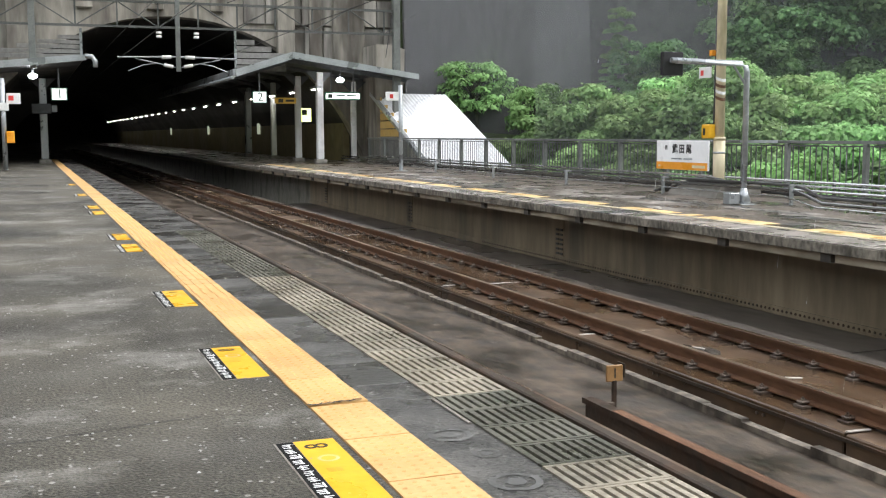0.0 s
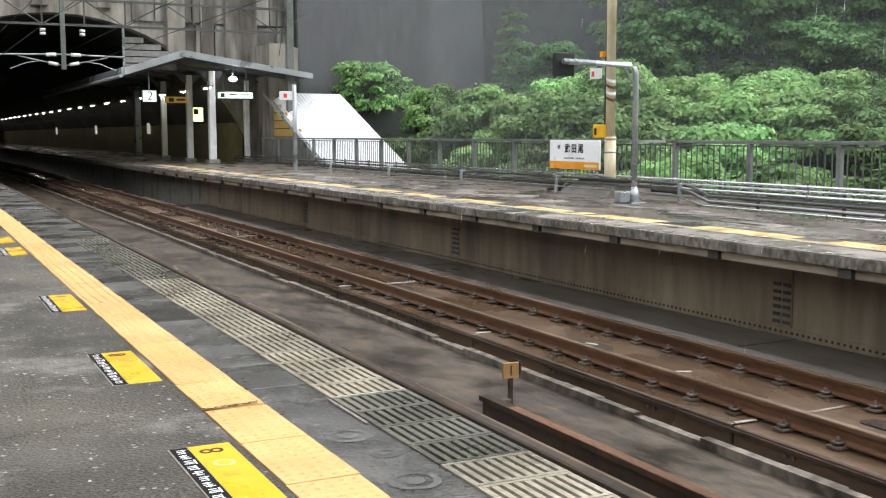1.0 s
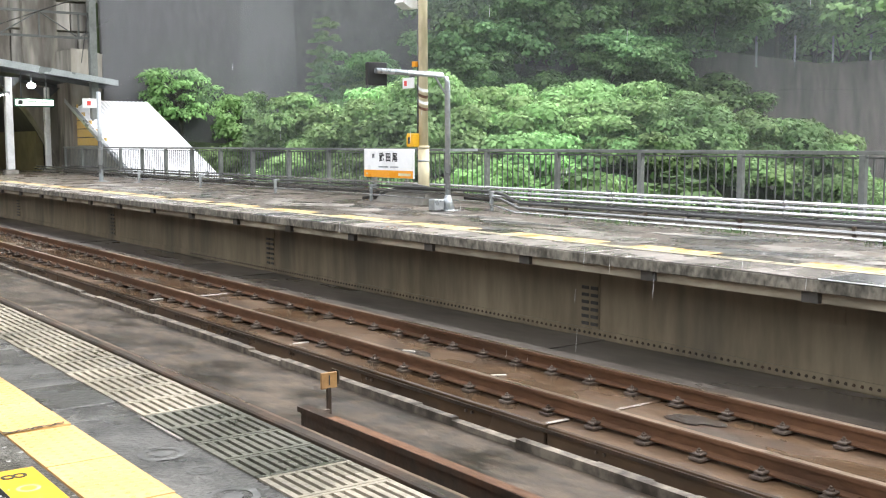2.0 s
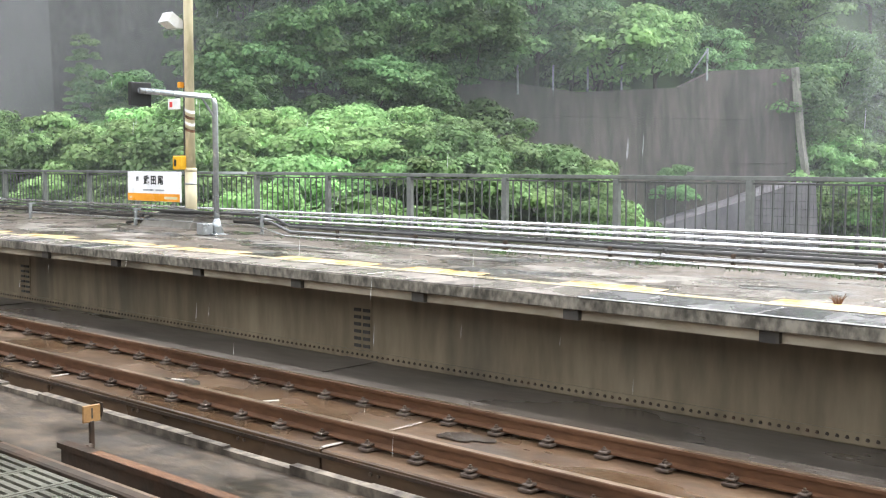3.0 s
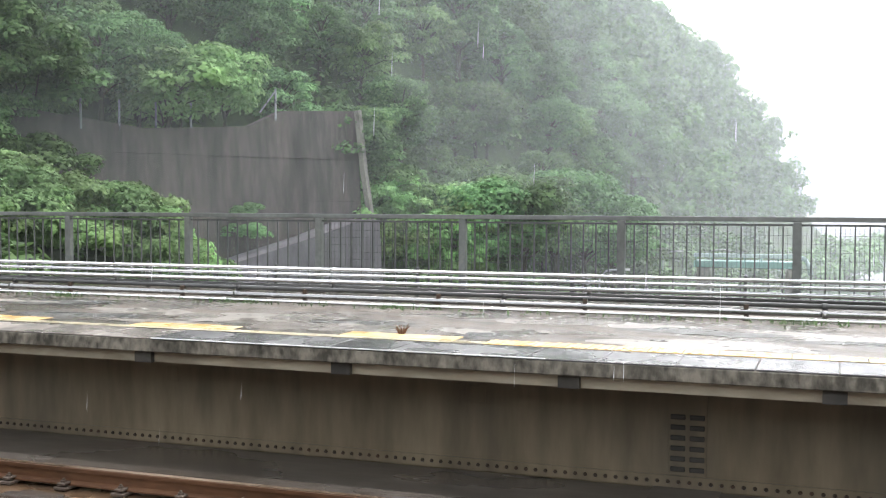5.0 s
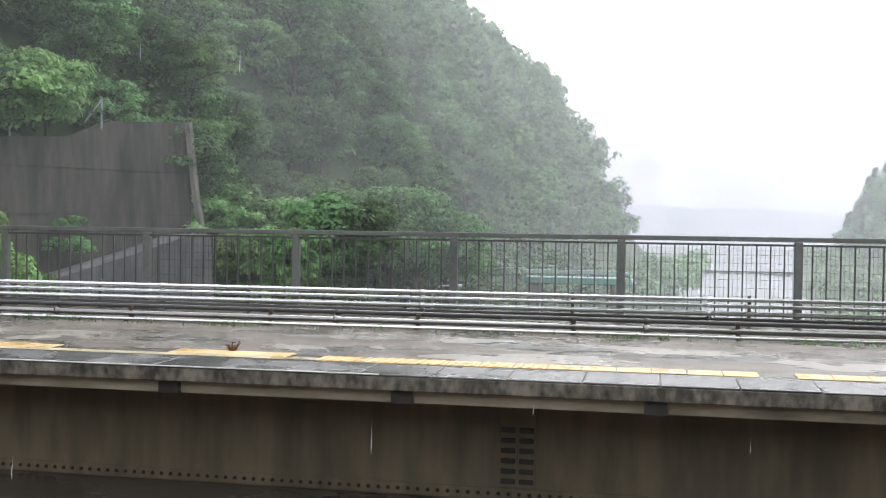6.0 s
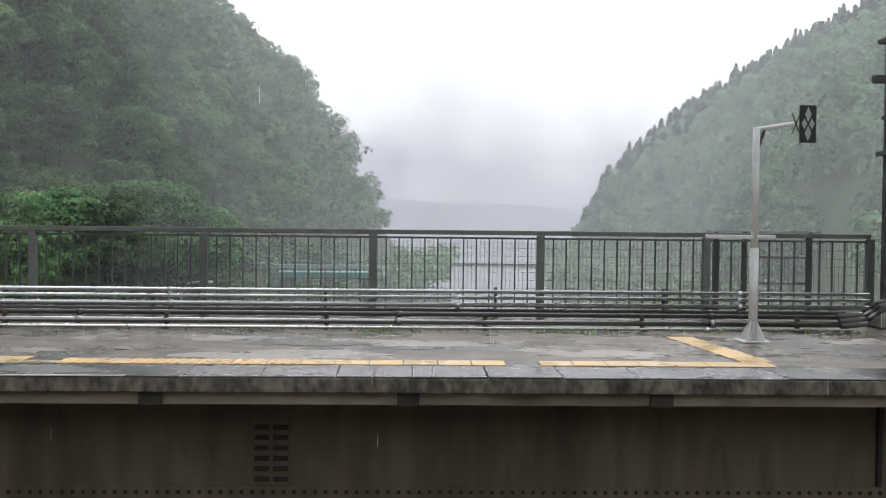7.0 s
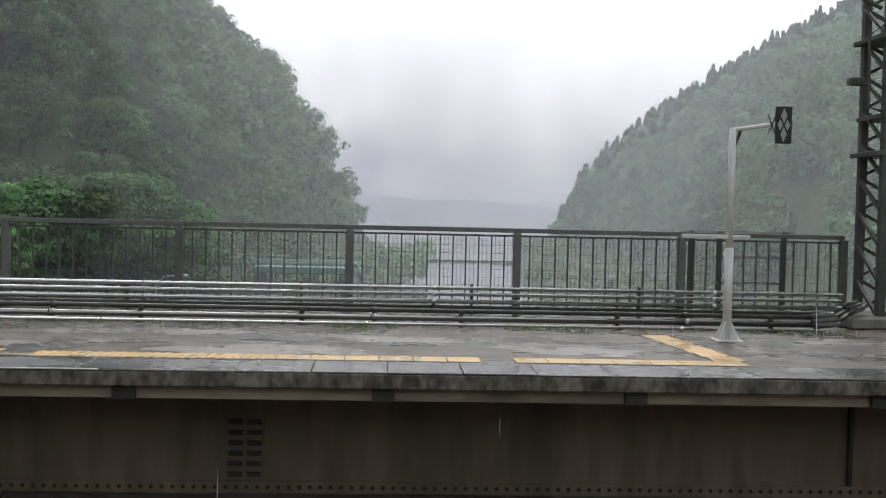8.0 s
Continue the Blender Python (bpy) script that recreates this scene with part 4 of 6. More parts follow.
def portal():
    bm = B()
    pts = arch()
    out = []
    for k in range(len(pts)):
        t = k / (len(pts) - 1)
        out.append((17.2 - 33.0 * t, 15.0) if 0 < t < 1 else ((17.2 if t == 0 else -15.8), pts[k][1]))
    rows = []
    for y in (PORTAL_Y, PORTAL_Y + 0.9):
        rows.append(([bm.verts.new((x, y, z)) for x, z in pts], [bm.verts.new((x, y, z)) for x, z in out]))
    for inner, outer in rows:
        for k in range(len(pts) - 1):
            bm.faces.new((inner[k], inner[k + 1], outer[k + 1], outer[k]))
    for j in (0, 1):
        for k in range(len(pts) - 1):
            bm.faces.new((rows[0][j][k], rows[0][j][k + 1], rows[1][j][k + 1], rows[1][j][k]))
    wall = tagged(part("wall_portal", bm, PORTAL), "tall streaked concrete tunnel portal", "tunnel portal", kind="structure")
    for x0, x1, d in ((10.9, 11.7, 0.35), (12.4, 13.0, 0.25), (13.5, 15.0, 0.45), (7.9, 8.5, 0.25), (5.2, 5.9, 0.25), (2.2, 2.9, 0.25), (-0.6, 0.3, 0.35), (-3.0, -2.2, 0.3)):
        part("pilaster", box(B(), x0, x1, PORTAL_Y - d, PORTAL_Y - 0.004, 6.75 if 0.5 < x0 < 10 else 4.2, 14.6, 0.03), PORTAL, wall)
    for z in (7.6, 9.4, 11.2):
        part("ledge", box(B(), -15, 17, PORTAL_Y - 0.18, PORTAL_Y - 0.006, z, z + 0.16, 0.02), PORTAL, wall)
    gp = random.Random(8)
    for z0, z1 in ((4.6, 6.2), (6.28, 7.5), (7.85, 9.25), (9.65, 11.1)):
        x = 9.4 if z0 > 6 else 12.2
        while x < 16.2:
            w = gp.uniform(0.7, 1.25)
            part("cast_panel", box(B(), x, min(x + w, 16.6), PORTAL_Y - 0.13 - gp.uniform(0, 0.05), PORTAL_Y - 0.005, z0, z1, 0.02), PORTAL_PANEL, wall)
            x += w + 0.06
    bm = B()
    a = [bm.verts.new((x, PORTAL_Y + 0.9, z)) for x, z in pts]
    b = [bm.verts.new((x, FAR_END + 3, z)) for x, z in pts]
    for k in range(len(pts) - 1):
        bm.faces.new((a[k], a[k + 1], b[k + 1], b[k]))
    bm.faces.new(b)
    tagged(part("wall_tunnel", bm, TUNNEL), "dark tunnel lining", "tunnel", kind="structure")
    bm = B()
    box(bm, 14.3, 14.6, PORTAL_Y + 1, FAR_END, 0.0, 2.5)
    tagged(part("wall_platform_tunnel", bm, TUNNEL_WALL), "yellowed wall behind the platform inside the tunnel", "wall", kind="structure")


portal()
bm = B()
prism(bm, [(14.9, -3.0), (14.9, 5.3), (15.6, 5.3), (19.5, 4.2), (19.5, -3.0)], 47.5, 49.6)
tagged(part("wall_wing", bm, PORTAL), "pale concrete wing wall beside the portal", "wall", kind="structure")

TUBE_GLOW = glow("fluorescent_tube", (1.0, 0.97, 0.86), 11.0)
LAMP_GLOW = glow("bright_lamp", (0.95, 0.95, 1.0), 14.0)
GREEN_GLOW = glow("exit_sign_face", (0.80, 0.95, 0.84), 0.9)
AMBER_GLOW = glow("amber_sign_face", (0.45, 0.28, 0.04), 0.08)
LIME_GLOW = glow("lit_sign_face", (0.75, 0.85, 0.25), 1.1)
NUM_FACE = glow("platform_number_face", (0.80, 0.88, 0.84), 0.35)
GREEN_PAINT = ramp_mat("dark_green_paint", (0.01, 0.06, 0.035), (0.02, 0.10, 0.06), 0.4, 10, 1, 0.05)


def tube_light(x, y, z, w=1.25):
    t = thing("tube_light", "long lit fluorescent lamp under the canopy", "lamp", pose(x, y, z), group="platform tube lamps")
    part("housing", box(B(), -0.12, 0.12, -w / 2, w / 2, 0.0, 0.09, 0.01), ROOF, t)
    part("tube", tube(B(), [(0, -w / 2 + 0.04, -0.035), (0, w / 2 - 0.04, -0.035)], 0.024, 8), TUBE_GLOW, t)


for y in [47.6, 52.0, 56.8] + [62 + 5.85 * k for k in range(21)]:
    tube_light(12.1, y, 3.30)


def column(x, y, top, w=0.17):
    t = thing("canopy_column", "pale grey steel canopy column on a concrete foot", "column", pose(x, y, 0), group="canopy columns")
    part("shaft", box(B(), -w, w, -w, w, 0.18, top, 0.03), WHITE if x > 11 and y < 60 else GALV, t)
    part("foot", box(B(), -w - 0.1, w + 0.1, -w - 0.1, w + 0.1, 0.0, 0.18, 0.02), CONCRETE, t)
    part("head_bracket", prism(B(), [(-0.6, top), (0.6, top), (w, top - 0.45), (-w, top - 0.45)], -0.06, 0.06), ROOF_UNDER, t)


column(12.17, 47.2, 4.0, 0.15)
column(12.05, 50.8, 4.0, 0.14)
column(12.3, 57.5, 4.0, 0.14)
column(12.2, 64.0, 4.0)
column(14.3, 49.2, 3.7, 0.12)


def canopy_far():
    t = thing("canopy", "grey gabled platform canopy with a sheet metal fascia", "canopy", pose(0, 0, 0), group="platform canopies")
    top = [(8.2, 3.93), (10.58, 4.70), (16.2, 3.86)]
    slab = top + [(16.2, 3.78), (10.58, 4.60), (8.2, 3.85)]
    part("roof_sheet", prism(B(), slab, 45.5, 72), ROOF, t)
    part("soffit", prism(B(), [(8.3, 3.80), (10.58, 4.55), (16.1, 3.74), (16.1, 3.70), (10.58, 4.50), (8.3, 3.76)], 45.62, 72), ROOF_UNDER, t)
    part("fascia", prism(B(), [(8.2, 3.96), (10.58, 4.73), (10.58, 4.42), (8.2, 3.66)], 45.40, 45.49), GALV, t)
    part("fascia", prism(B(), [(10.59, 4.73), (16.2, 3.89), (16.2, 3.66), (10.59, 4.45)], 45.40, 45.49), GALV, t)
    part("side_fascia", box(B(), 8.08, 8.19, 45.45, 72, 3.64, 3.97, 0.01), GALV, t)
    part("gutter", tube(B(), [(8.05, 45.4, 3.62), (8.05, 72, 3.62)], 0.07, 8), ROOF, t)
    for k in range(6):
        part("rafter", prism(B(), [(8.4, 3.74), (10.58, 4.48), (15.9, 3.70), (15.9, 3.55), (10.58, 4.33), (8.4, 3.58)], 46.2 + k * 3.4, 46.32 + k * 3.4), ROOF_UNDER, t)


canopy_far()


def gable_boards(x_in, x_out, z_in, z_out, z_low, y):
    """Louvred boards that close the roof's end above the tracks."""
    t = thing("gable_screen", "grey louvred boarding above the canopy end", "screen", group="gable screens")
    n = 6
    for k in range(n):
        za, zb = z_low + (z_in - z_low) * k / n, z_low + (z_in - z_low) * (k + 0.86) / n
        xe = x_in + (x_out - x_in) * min(1.0, (z_in - zb) / (z_in - z_out) if z_in != z_out else 1.0)
        if abs(xe - x_in) < 0.15:
            continue
        part("board", box(B(), min(x_in, xe), max(x_in, xe), y, y + 0.05, za, zb, 0.008), CLAD, t)
    part("post", box(B(), x_in - 0.05, x_in + 0.05, y - 0.06, y - 0.004, z_low - 0.1, z_in + 0.05), GALV, t)


gable_boards(8.35, 10.5, 5.55, 4.75, 3.95, 46.3)
gable_boards(2.22, -2.0, 5.50, 4.45, 4.35, 46.6)


def canopy_near():
    t = thing("canopy", "grey platform canopy with a rounded gutter end", "canopy", group="platform canopies")
    part("roof_sheet", prism(B(), [(-4.2, 3.72), (2.3, 4.40), (2.3, 4.32), (-4.2, 3.62)], 45.6, 72), ROOF, t)
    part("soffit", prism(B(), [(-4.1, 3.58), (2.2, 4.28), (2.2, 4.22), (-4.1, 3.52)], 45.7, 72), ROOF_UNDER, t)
    part("fascia", prism(B(), [(-4.2, 3.80), (2.35, 4.46), (2.35, 4.22), (-4.2, 3.50)], 45.45, 45.58), GALV, t)
    part("gutter", tube(B(), [(2.3, 45.5, 4.38), (2.55, 45.5, 4.36), (2.68, 45.5, 4.20), (2.68, 45.5, 3.95)], 0.10, 8), GALV, t)


canopy_near()
column(0.80, 54.0, 3.9, 0.17)
t = thing("post_box", "grey equipment box fixed round the canopy column", "equipment box", pose(0.80, 53.7, 2.45))
part("case", box(B(), -0.5, 0.35, -0.15, 0.15, -0.18, 0.28, 0.02), ROOF_UNDER, t)
part("side_frame", box(B(), 0.37, 0.6, -0.1, 0.0, -0.1, 0.2, 0.01), ROOF, t)


def number_sign(x, y, z, text):
    t = thing("platform_number", "small lit platform number sign under the canopy", "sign", pose(x, y, z), group="platform number signs")
    part("case", box(B(), -0.31, 0.31, 0.0, 0.12, -0.25, 0.25, 0.02), GREEN_PAINT, t)
    part("face", box(B(), -0.27, 0.27, -0.012, -0.002, -0.22, 0.22), NUM_FACE, t)
    share("number", lettering(text, 0.5, INK, "number"), t, pose(0.02, -0.016, 0, 90, 0, 0))
    part("hanger", box(B(), -0.03, 0.03, 0.04, 0.08, 0.25, 1.0), ROOF_UNDER, t)


number_sign(9.28, 46.0, 2.85, "2")
number_sign(1.30, 46.0, 2.90, "1")
t = thing("hanging_sign", "long lit white and green sign hung under the canopy", "sign", pose(12.9, 46.0, 2.92))
part("case", box(B(), -0.80, 0.80, 0, 0.14, -0.17, 0.17, 0.02), GREEN_PAINT, t)
part("face", box(B(), -0.75, 0.75, -0.012, -0.002, -0.11, 0.12), GREEN_GLOW, t)
part("arrow", box(B(), -0.66, -0.46, -0.02, -0.013, -0.09, 0.10), INK, t)
part("writing", box(box(B(), -0.30, 0.10, -0.02, -0.013, 0.0, 0.06), 0.18, 0.60, -0.02, -0.013, 0.0, 0.06), INK, t)
for x in (-0.5, 0.5):
    part("hanger", box(B(), x - 0.02, x + 0.02, 0.05, 0.09, 0.17, 1.2), ROOF_UNDER, t)
t = thing("hanging_sign", "dim amber sign under the canopy", "sign", pose(11.4, 50.5, 2.85))
part("face", box(B(), -0.5, 0.5, 0, 0.12, -0.14, 0.14, 0.02), AMBER_GLOW, t)
part("writing", box(box(B(), -0.35, -0.12, -0.012, -0.002, -0.09, 0.09), 0.0, 0.4, -0.012, -0.002, -0.05, 0.05), INK, t)
t = thing("lit_sign", "glowing yellow-green sign board beside the columns", "sign", pose(12.6, 51.5, 2.2))
part("face", box(B(), -0.26, 0.26, 0, 0.12, -0.32, 0.32, 0.02), LIME_GLOW, t)
part("dark_stripe", box(B(), -0.2, 0.05, -0.012, -0.002, 0.0, 0.26), INK, t)
for x, y, z in ((12.85, 46.2, 3.62), (0.35, 46.4, 3.62)):
    t = thing("round_lamp", "bright round lamp under the canopy", "lamp", pose(x, y, z), group="round canopy lamps")
    bm = B()
    bmesh.ops.create_uvsphere(bm, u_segments=12, v_segments=8, radius=0.15, matrix=Matrix.Diagonal((1.2, 1, 0.75, 1)))
    part("globe", bm, LAMP_GLOW, t)
    part("holder", tube(B(), [(0, 0, 0.1), (0, 0, 0.45)], 0.04, 8), ROOF_UNDER, t)
for x, y in ((14.2, 92.0), (14.2, 117.0), (14.2, 71.0)):
    t = thing("wall_sign", "small pale lit sign on the tunnel wall", "sign", pose(x, y, 1.65), group="tunnel wall signs")
    part("face", box(B(), -0.06, 0.06, -0.25, 0.25, -0.35, 0.35, 0.01), glow("pale_wall_sign", (0.6, 0.65, 0.5), 0.15), t)

# overhead line beam and mast
t = thing("line_gantry", "grey lattice beam carrying the overhead line across the tracks", "gantry", pose(0, 46.0, 0))
for z in (5.62, 6.62):
    part("chord", box(B(), -6.0, 15.5, -0.06, 0.06, z - 0.045, z + 0.045), FENCE_DARK, t)
x = -6.0
k = 0
while x < 15.0:
    part("diagonal", tube(B(), [(x, 0, 5.62 if k % 2 else 6.62), (x + 1.6, 0, 6.62 if k % 2 else 5.62)], 0.026, 6), FENCE_DARK, t)
    part("upright", box(B(), x - 0.03, x + 0.03, -0.03, 0.03, 5.62, 6.62), FENCE_DARK, t)
    x += 1.6
    k += 1
part("mast", box(B(), 5.87, 6.05, -0.09, 0.09, 3.85, 8.4, 0.01), FENCE, t)
part("mast", box(B(), 0.25, 0.5, -0.12, 0.12, 3.9, 8.6, 0.01), FENCE, t)
part("mast", box(B(), 15.2, 15.5, -0.15, 0.15, -2.0, 8.6, 0.01), FENCE, t)
INSUL = ramp_mat("white_insulator", (0.62, 0.62, 0.60), (0.78, 0.78, 0.77), 0.3, 20, 2, 0.05)
for s in (-1, 1):
    part("cantilever", tube(B(), [(5.96 + s * 0.1, 0, 4.45), (5.96 + s * 2.4, 0, 4.40)], 0.035, 6), GALV, t)
    part("cantilever", tube(B(), [(5.96 + s * 0.1, 0, 4.02), (5.96 + s * 1.7, 0, 4.36)], 0.025, 6), GALV, t)
    part("steady_arm", tube(B(), [(5.96 + s * 0.9, 0, 4.18), (5.96 + s * 1.4, 0, 4.10), (5.96 + s * 2.0, 0, 3.86)], 0.02, 6), GALV, t)
    part("insulator", tube(B(), [(5.96 + s * 0.28, 0, 4.44), (5.96 + s * 0.66, 0, 4.43)], 0.075, 8), INSUL, t)
    part("insulator", tube(B(), [(5.96 + s * 0.22, 0, 4.05), (5.96 + s * 0.58, 0, 4.12)], 0.075, 8), INSUL, t)
    for z in (5.25, 5.4):
        part("insulator", tube(B(), [(5.96 + s * 0.75, 0, z - 0.05), (5.96 + s * 0.75, 0, z + 0.05)], 0.11, 8), INSUL, t)
for x0, x1, z0 in ((3.55, 3.45, 4.2), (7.15, 7.05, 4.2), (3.55, 3.45, 5.05), (7.15, 7.05, 5.05), (15.0, 1.5, 7.0)):
    t = thing("overhead_wire", "thin dark overhead wire above the tracks", "wire", group="overhead wires")
    part("wire", tube(B(), [(x0, NEAR_END, z0), (x0, 20, z0 - 0.04), (x1, 46, z0), (x1, 120, z0)], 0.010, 5), BLACK, t)
for (ax, ay, az), (bx, by, bz) in (((15.3, 46, 8.3), (13.0, 12, 12.0)), ((15.3, 46, 7.2), (28, 20, 12.5)), ((8.0, 46, 6.7), (15.3, 46, 9.6)), ((15.6, 46.2, 8.6), (14.8, 45.8, 4.6))):
    t = thing("stay_wire", "thin dark stay wire at the portal", "wire", group="stay wires")
    part("wire", tube(B(), [(ax, ay, az), (bx, by, bz)], 0.018, 5), BLACK, t)

# near platform, far end: pole with signs
t = thing("sign_pole", "blue-grey pole with small signs and an orange box", "pole", pose(-0.75, 44.0, 0))
part("pole", tube(B(), [(0, 0, 0), (0, 0, 3.4)], 0.09, 8), GALV, t)
part("sign_plate", box(B(), 0.12, 0.62, -0.06, -0.02, 2.45, 2.85, 0.01), WHITE, t)
part("red_mark", box(B(), 0.2, 0.38, -0.066, -0.061, 2.58, 2.76), RED, t)
part("pale_sign", box(B(), -0.75, 0.2, -0.1, -0.04, 2.2, 2.5, 0.01), WHITE, t)
part("orange_box", box(B(), 0.08, 0.36, -0.2, 0.0, 1.0, 1.45, 0.02), ORANGE, t)
t = thing("railing", "grey steel railing on the back of the near platform", "railing", pose(-1.55, 0, 0))
for y in np.arange(26, 46, 1.0):
    part("post", box(B(), -0.03, 0.03, y - 0.03, y + 0.03, 0, 1.1), FENCE, t)
for z in (1.08, 0.75, 0.4):
    part("rail_bar", box(B(), -0.025, 0.025, 25.9, 45.1, z, z + 0.05), FENCE, t)

# ---- far platform: stair roof, poles, name board ----
t = thing("stair_roof", "white corrugated roof over the stairs beside the platform", "roof", kind="")
A4 = [Vector(p) for p in ((15.0, 48.5, 3.15), (17.3, 45.0, 2.98), (17.3, 37.0, -0.35), (15.0, 40.0, -0.30))]
bm = B()
n = 40
top, low = [], []
for k in range(n + 1):
    u = k / n
    off = Vector((0, 0, 0.03 if k % 2 else 0.0))
    top.append((bm.verts.new(A4[0].lerp(A4[1], u) + off), bm.verts.new(A4[3].lerp(A4[2], u) + off)))
    low.append((bm.verts.new(A4[0].lerp(A4[1], u) + off - Vector((0, 0, 0.06))), bm.verts.new(A4[3].lerp(A4[2], u) + off - Vector((0, 0, 0.06)))))
for rows in (top, low):
    for a, b in zip(rows, rows[1:]):
        bm.faces.new((a[0], b[0], b[1], a[1]))
for k in (0, 1):
    for i in range(n):
        bm.faces.new((top[i][k], top[i + 1][k], low[i + 1][k], low[i][k]))
part("corrugated_sheet", bm, WHITE_ROOF, t)
bm = B()
tube(bm, [A4[0] + Vector((-0.05, 0, -0.02)), A4[3] + Vector((-0.05, 0, -0.02))], 0.11, 4)
part("edge_trim", bm, GALV, t)
part("board_wall", prism(B(), [(15.1, -0.4), (15.1, 1.2), (15.2, 1.2), (15.2, -0.4)], 44.3, 48.4), CLAD, t)
for k in range(5):
    zt = 1.15 + k * 0.36
    part("yellow_board", box(B(), 15.06, 15.12, 43.9 + k * 0.88, 48.4, zt + 0.02, zt + 0.34, 0.01), WOOD_PANEL, t)
for k in range(6):
    tagged(part("stair_lamp", box(B(), 0, 0.12, 0, 1.5, 0, 0.12, 0.02), WHITE, at=pose(15.0, 32.2 + k * 1.75, 0.02)), "white trough along the foot of the railing", "trough", group="white troughs")

t = thing("small_pole", "grey pole with a small red and white sign", "pole", pose(12.09, 35.8, 0))
part("shaft", tube(B(), [(0, 0, 0), (0, 0, 2.95)], 0.075, 8), GALV, t)
part("sign_plate", box(B(), -0.55, -0.08, -0.05, -0.02, 2.42, 2.72, 0.01), WHITE, t)
part("red_mark", box(B(), -0.40, -0.28, -0.055, -0.051, 2.50, 2.64), RED, t)
part("foot_plate", box(B(), -0.2, 0.2, -0.2, 0.2, 0, 0.03), GALV, t)

t = thing("name_board", "white and orange station name board before the railing", "sign board", pose(14.02, 21.37, 0.78, 0, 0, 90))
part("panel", box(B(), -1.04, 1.04, 0.0, 0.05, -0.335, 0.335, 0.006), BOARD_WHITE, t)
part("orange_band", box(B(), -1.035, 1.035, 0.052, 0.056, -0.33, -0.16), ORANGE, t, "orange band along its lower edge")
name_me = lettering("武 田 尾", 0.22, INK, "station_name", 0.002, 0.007)
share("station_name", name_me, t, pose(-0.02, 0.054, 0.13, 90, 0, 180))
part("small_writing", box(box(B(), -0.02, 0.40, 0.051, 0.054, -0.10, -0.065), -0.44, -0.10, 0.051, 0.054, -0.10, -0.065), GALV, t)
part("logo", box(B(), 0.58, 0.68, 0.051, 0.054, 0.12, 0.22), GALV, t)
part("band_writing", box(box(B(), -0.95, -0.45, 0.057, 0.060, -0.28, -0.22), 0.86, 0.95, 0.057, 0.060, -0.27, -0.23), CREAM, t)
for x in (-0.7, 0.7):
    part("leg", box(B(), x - 0.03, x + 0.03, -0.05, -0.002, -0.78, 0.3), FENCE, t)

t = thing("concrete_pole", "tall cream painted pole with striped band and yellow box", "pole", pose(13.4, 19.1, 0))
part("shaft", tube(B(), [(0, 0, 0.2), (0, 0, 1.15)], 0.122, 16), CREAM, t)
part("shaft", tube(B(), [(0, 0, 1.15), (0, 0, 9.5)], 0.102, 16, r1=0.09), CREAM, t)
part("collar", tube(B(), [(0, 0, 0.86), (0, 0, 0.90)], 0.128, 16), GALV, t)
part("collar", tube(B(), [(0, 0, 1.13), (0, 0, 1.20)], 0.127, 16), CREAM, t)
for k in range(4):
    bm = B()
    zz = 1.98 + k * 0.13
    lo = [(0.1035 * math.cos(a), 0.1035 * math.sin(a), zz + 0.05 * math.sin(a)) for a in np.linspace(0, 2 * math.pi, 17)[:-1]]
    r1 = [bm.verts.new(p) for p in lo]
    r2 = [bm.verts.new((x, y, z + 0.06)) for x, y, z in lo]
    for i in range(16):
        bm.faces.new((r1[i], r1[(i + 1) % 16], r2[(i + 1) % 16], r2[i]))
    part("stripe", bm, RUST if k % 2 == 0 else WHITE, t)
part("yellow_box", box(B(), -0.26, -0.09, 0.00, 0.28, 1.17, 1.46, 0.02), SIGN_YELLOW, t, "yellow equipment box")
part("box_mark", box(B(), -0.266, -0.262, 0.13, 0.21, 1.24, 1.38), INK, t)
part("small_sign", box(B(), -0.16, -0.14, 0.12, 0.55, 2.42, 2.64, 0.005), WHITE, t)
part("red_mark", box(B(), -0.166, -0.162, 0.38, 0.48, 2.47, 2.58), RED, t)
part("orange_lamp", box(B(), -0.16, -0.06, 0.10, 0.2, 2.86, 2.98, 0.01), ORANGE, t)
part("cable", tube(B(), [(-0.05, 0.12, 0.3), (-0.05, 0.14, 1.5), (-0.04, 0.13, 3.2), (-0.02, 0.12, 6.0)], 0.02, 6), PIPE_DARK, t)
lampm = part("floodlight", prism(B(), [(-0.42, 0.02), (-0.30, 0.22), (-0.02, 0.05), (-0.05, -0.10), (-0.22, -0.10)], 0.12, 0.46), WHITE, t, "white floodlight", at=pose(0, 0, 4.18))
tagged(part("pole_base", prism(B(), [(12.75, 0.0), (12.85, 0.2), (13.1, 0.28), (13.8, 0.28), (13.85, 0.0)], 18.25, 20.0), CONCRETE), "low dark concrete base round the pole foot", "concrete base")
for i, pts in enumerate((((12.9, 20.3, 0.05), (13.0, 19.8, 0.2), (13.05, 19.3, 0.36), (13.1, 18.6, 0.3), (13.2, 17.8, 0.3)), ((12.8, 20.6, 0.04), (12.82, 20.0, 0.12), (12.9, 19.4, 0.30), (12.95, 18.5, 0.30), (13.5, 17.2, 0.33)), ((13.3, 19.3, 0.32), (13.0, 18.9, 0.38), (12.95, 18.3, 0.34)))):
    ob = thing("cable", "black cable looped round the pole foot", "cable", group="cables at the pole foot")
    part("sheath", tube(B(), pts, 0.032, 7), PIPE_DARK, ob)

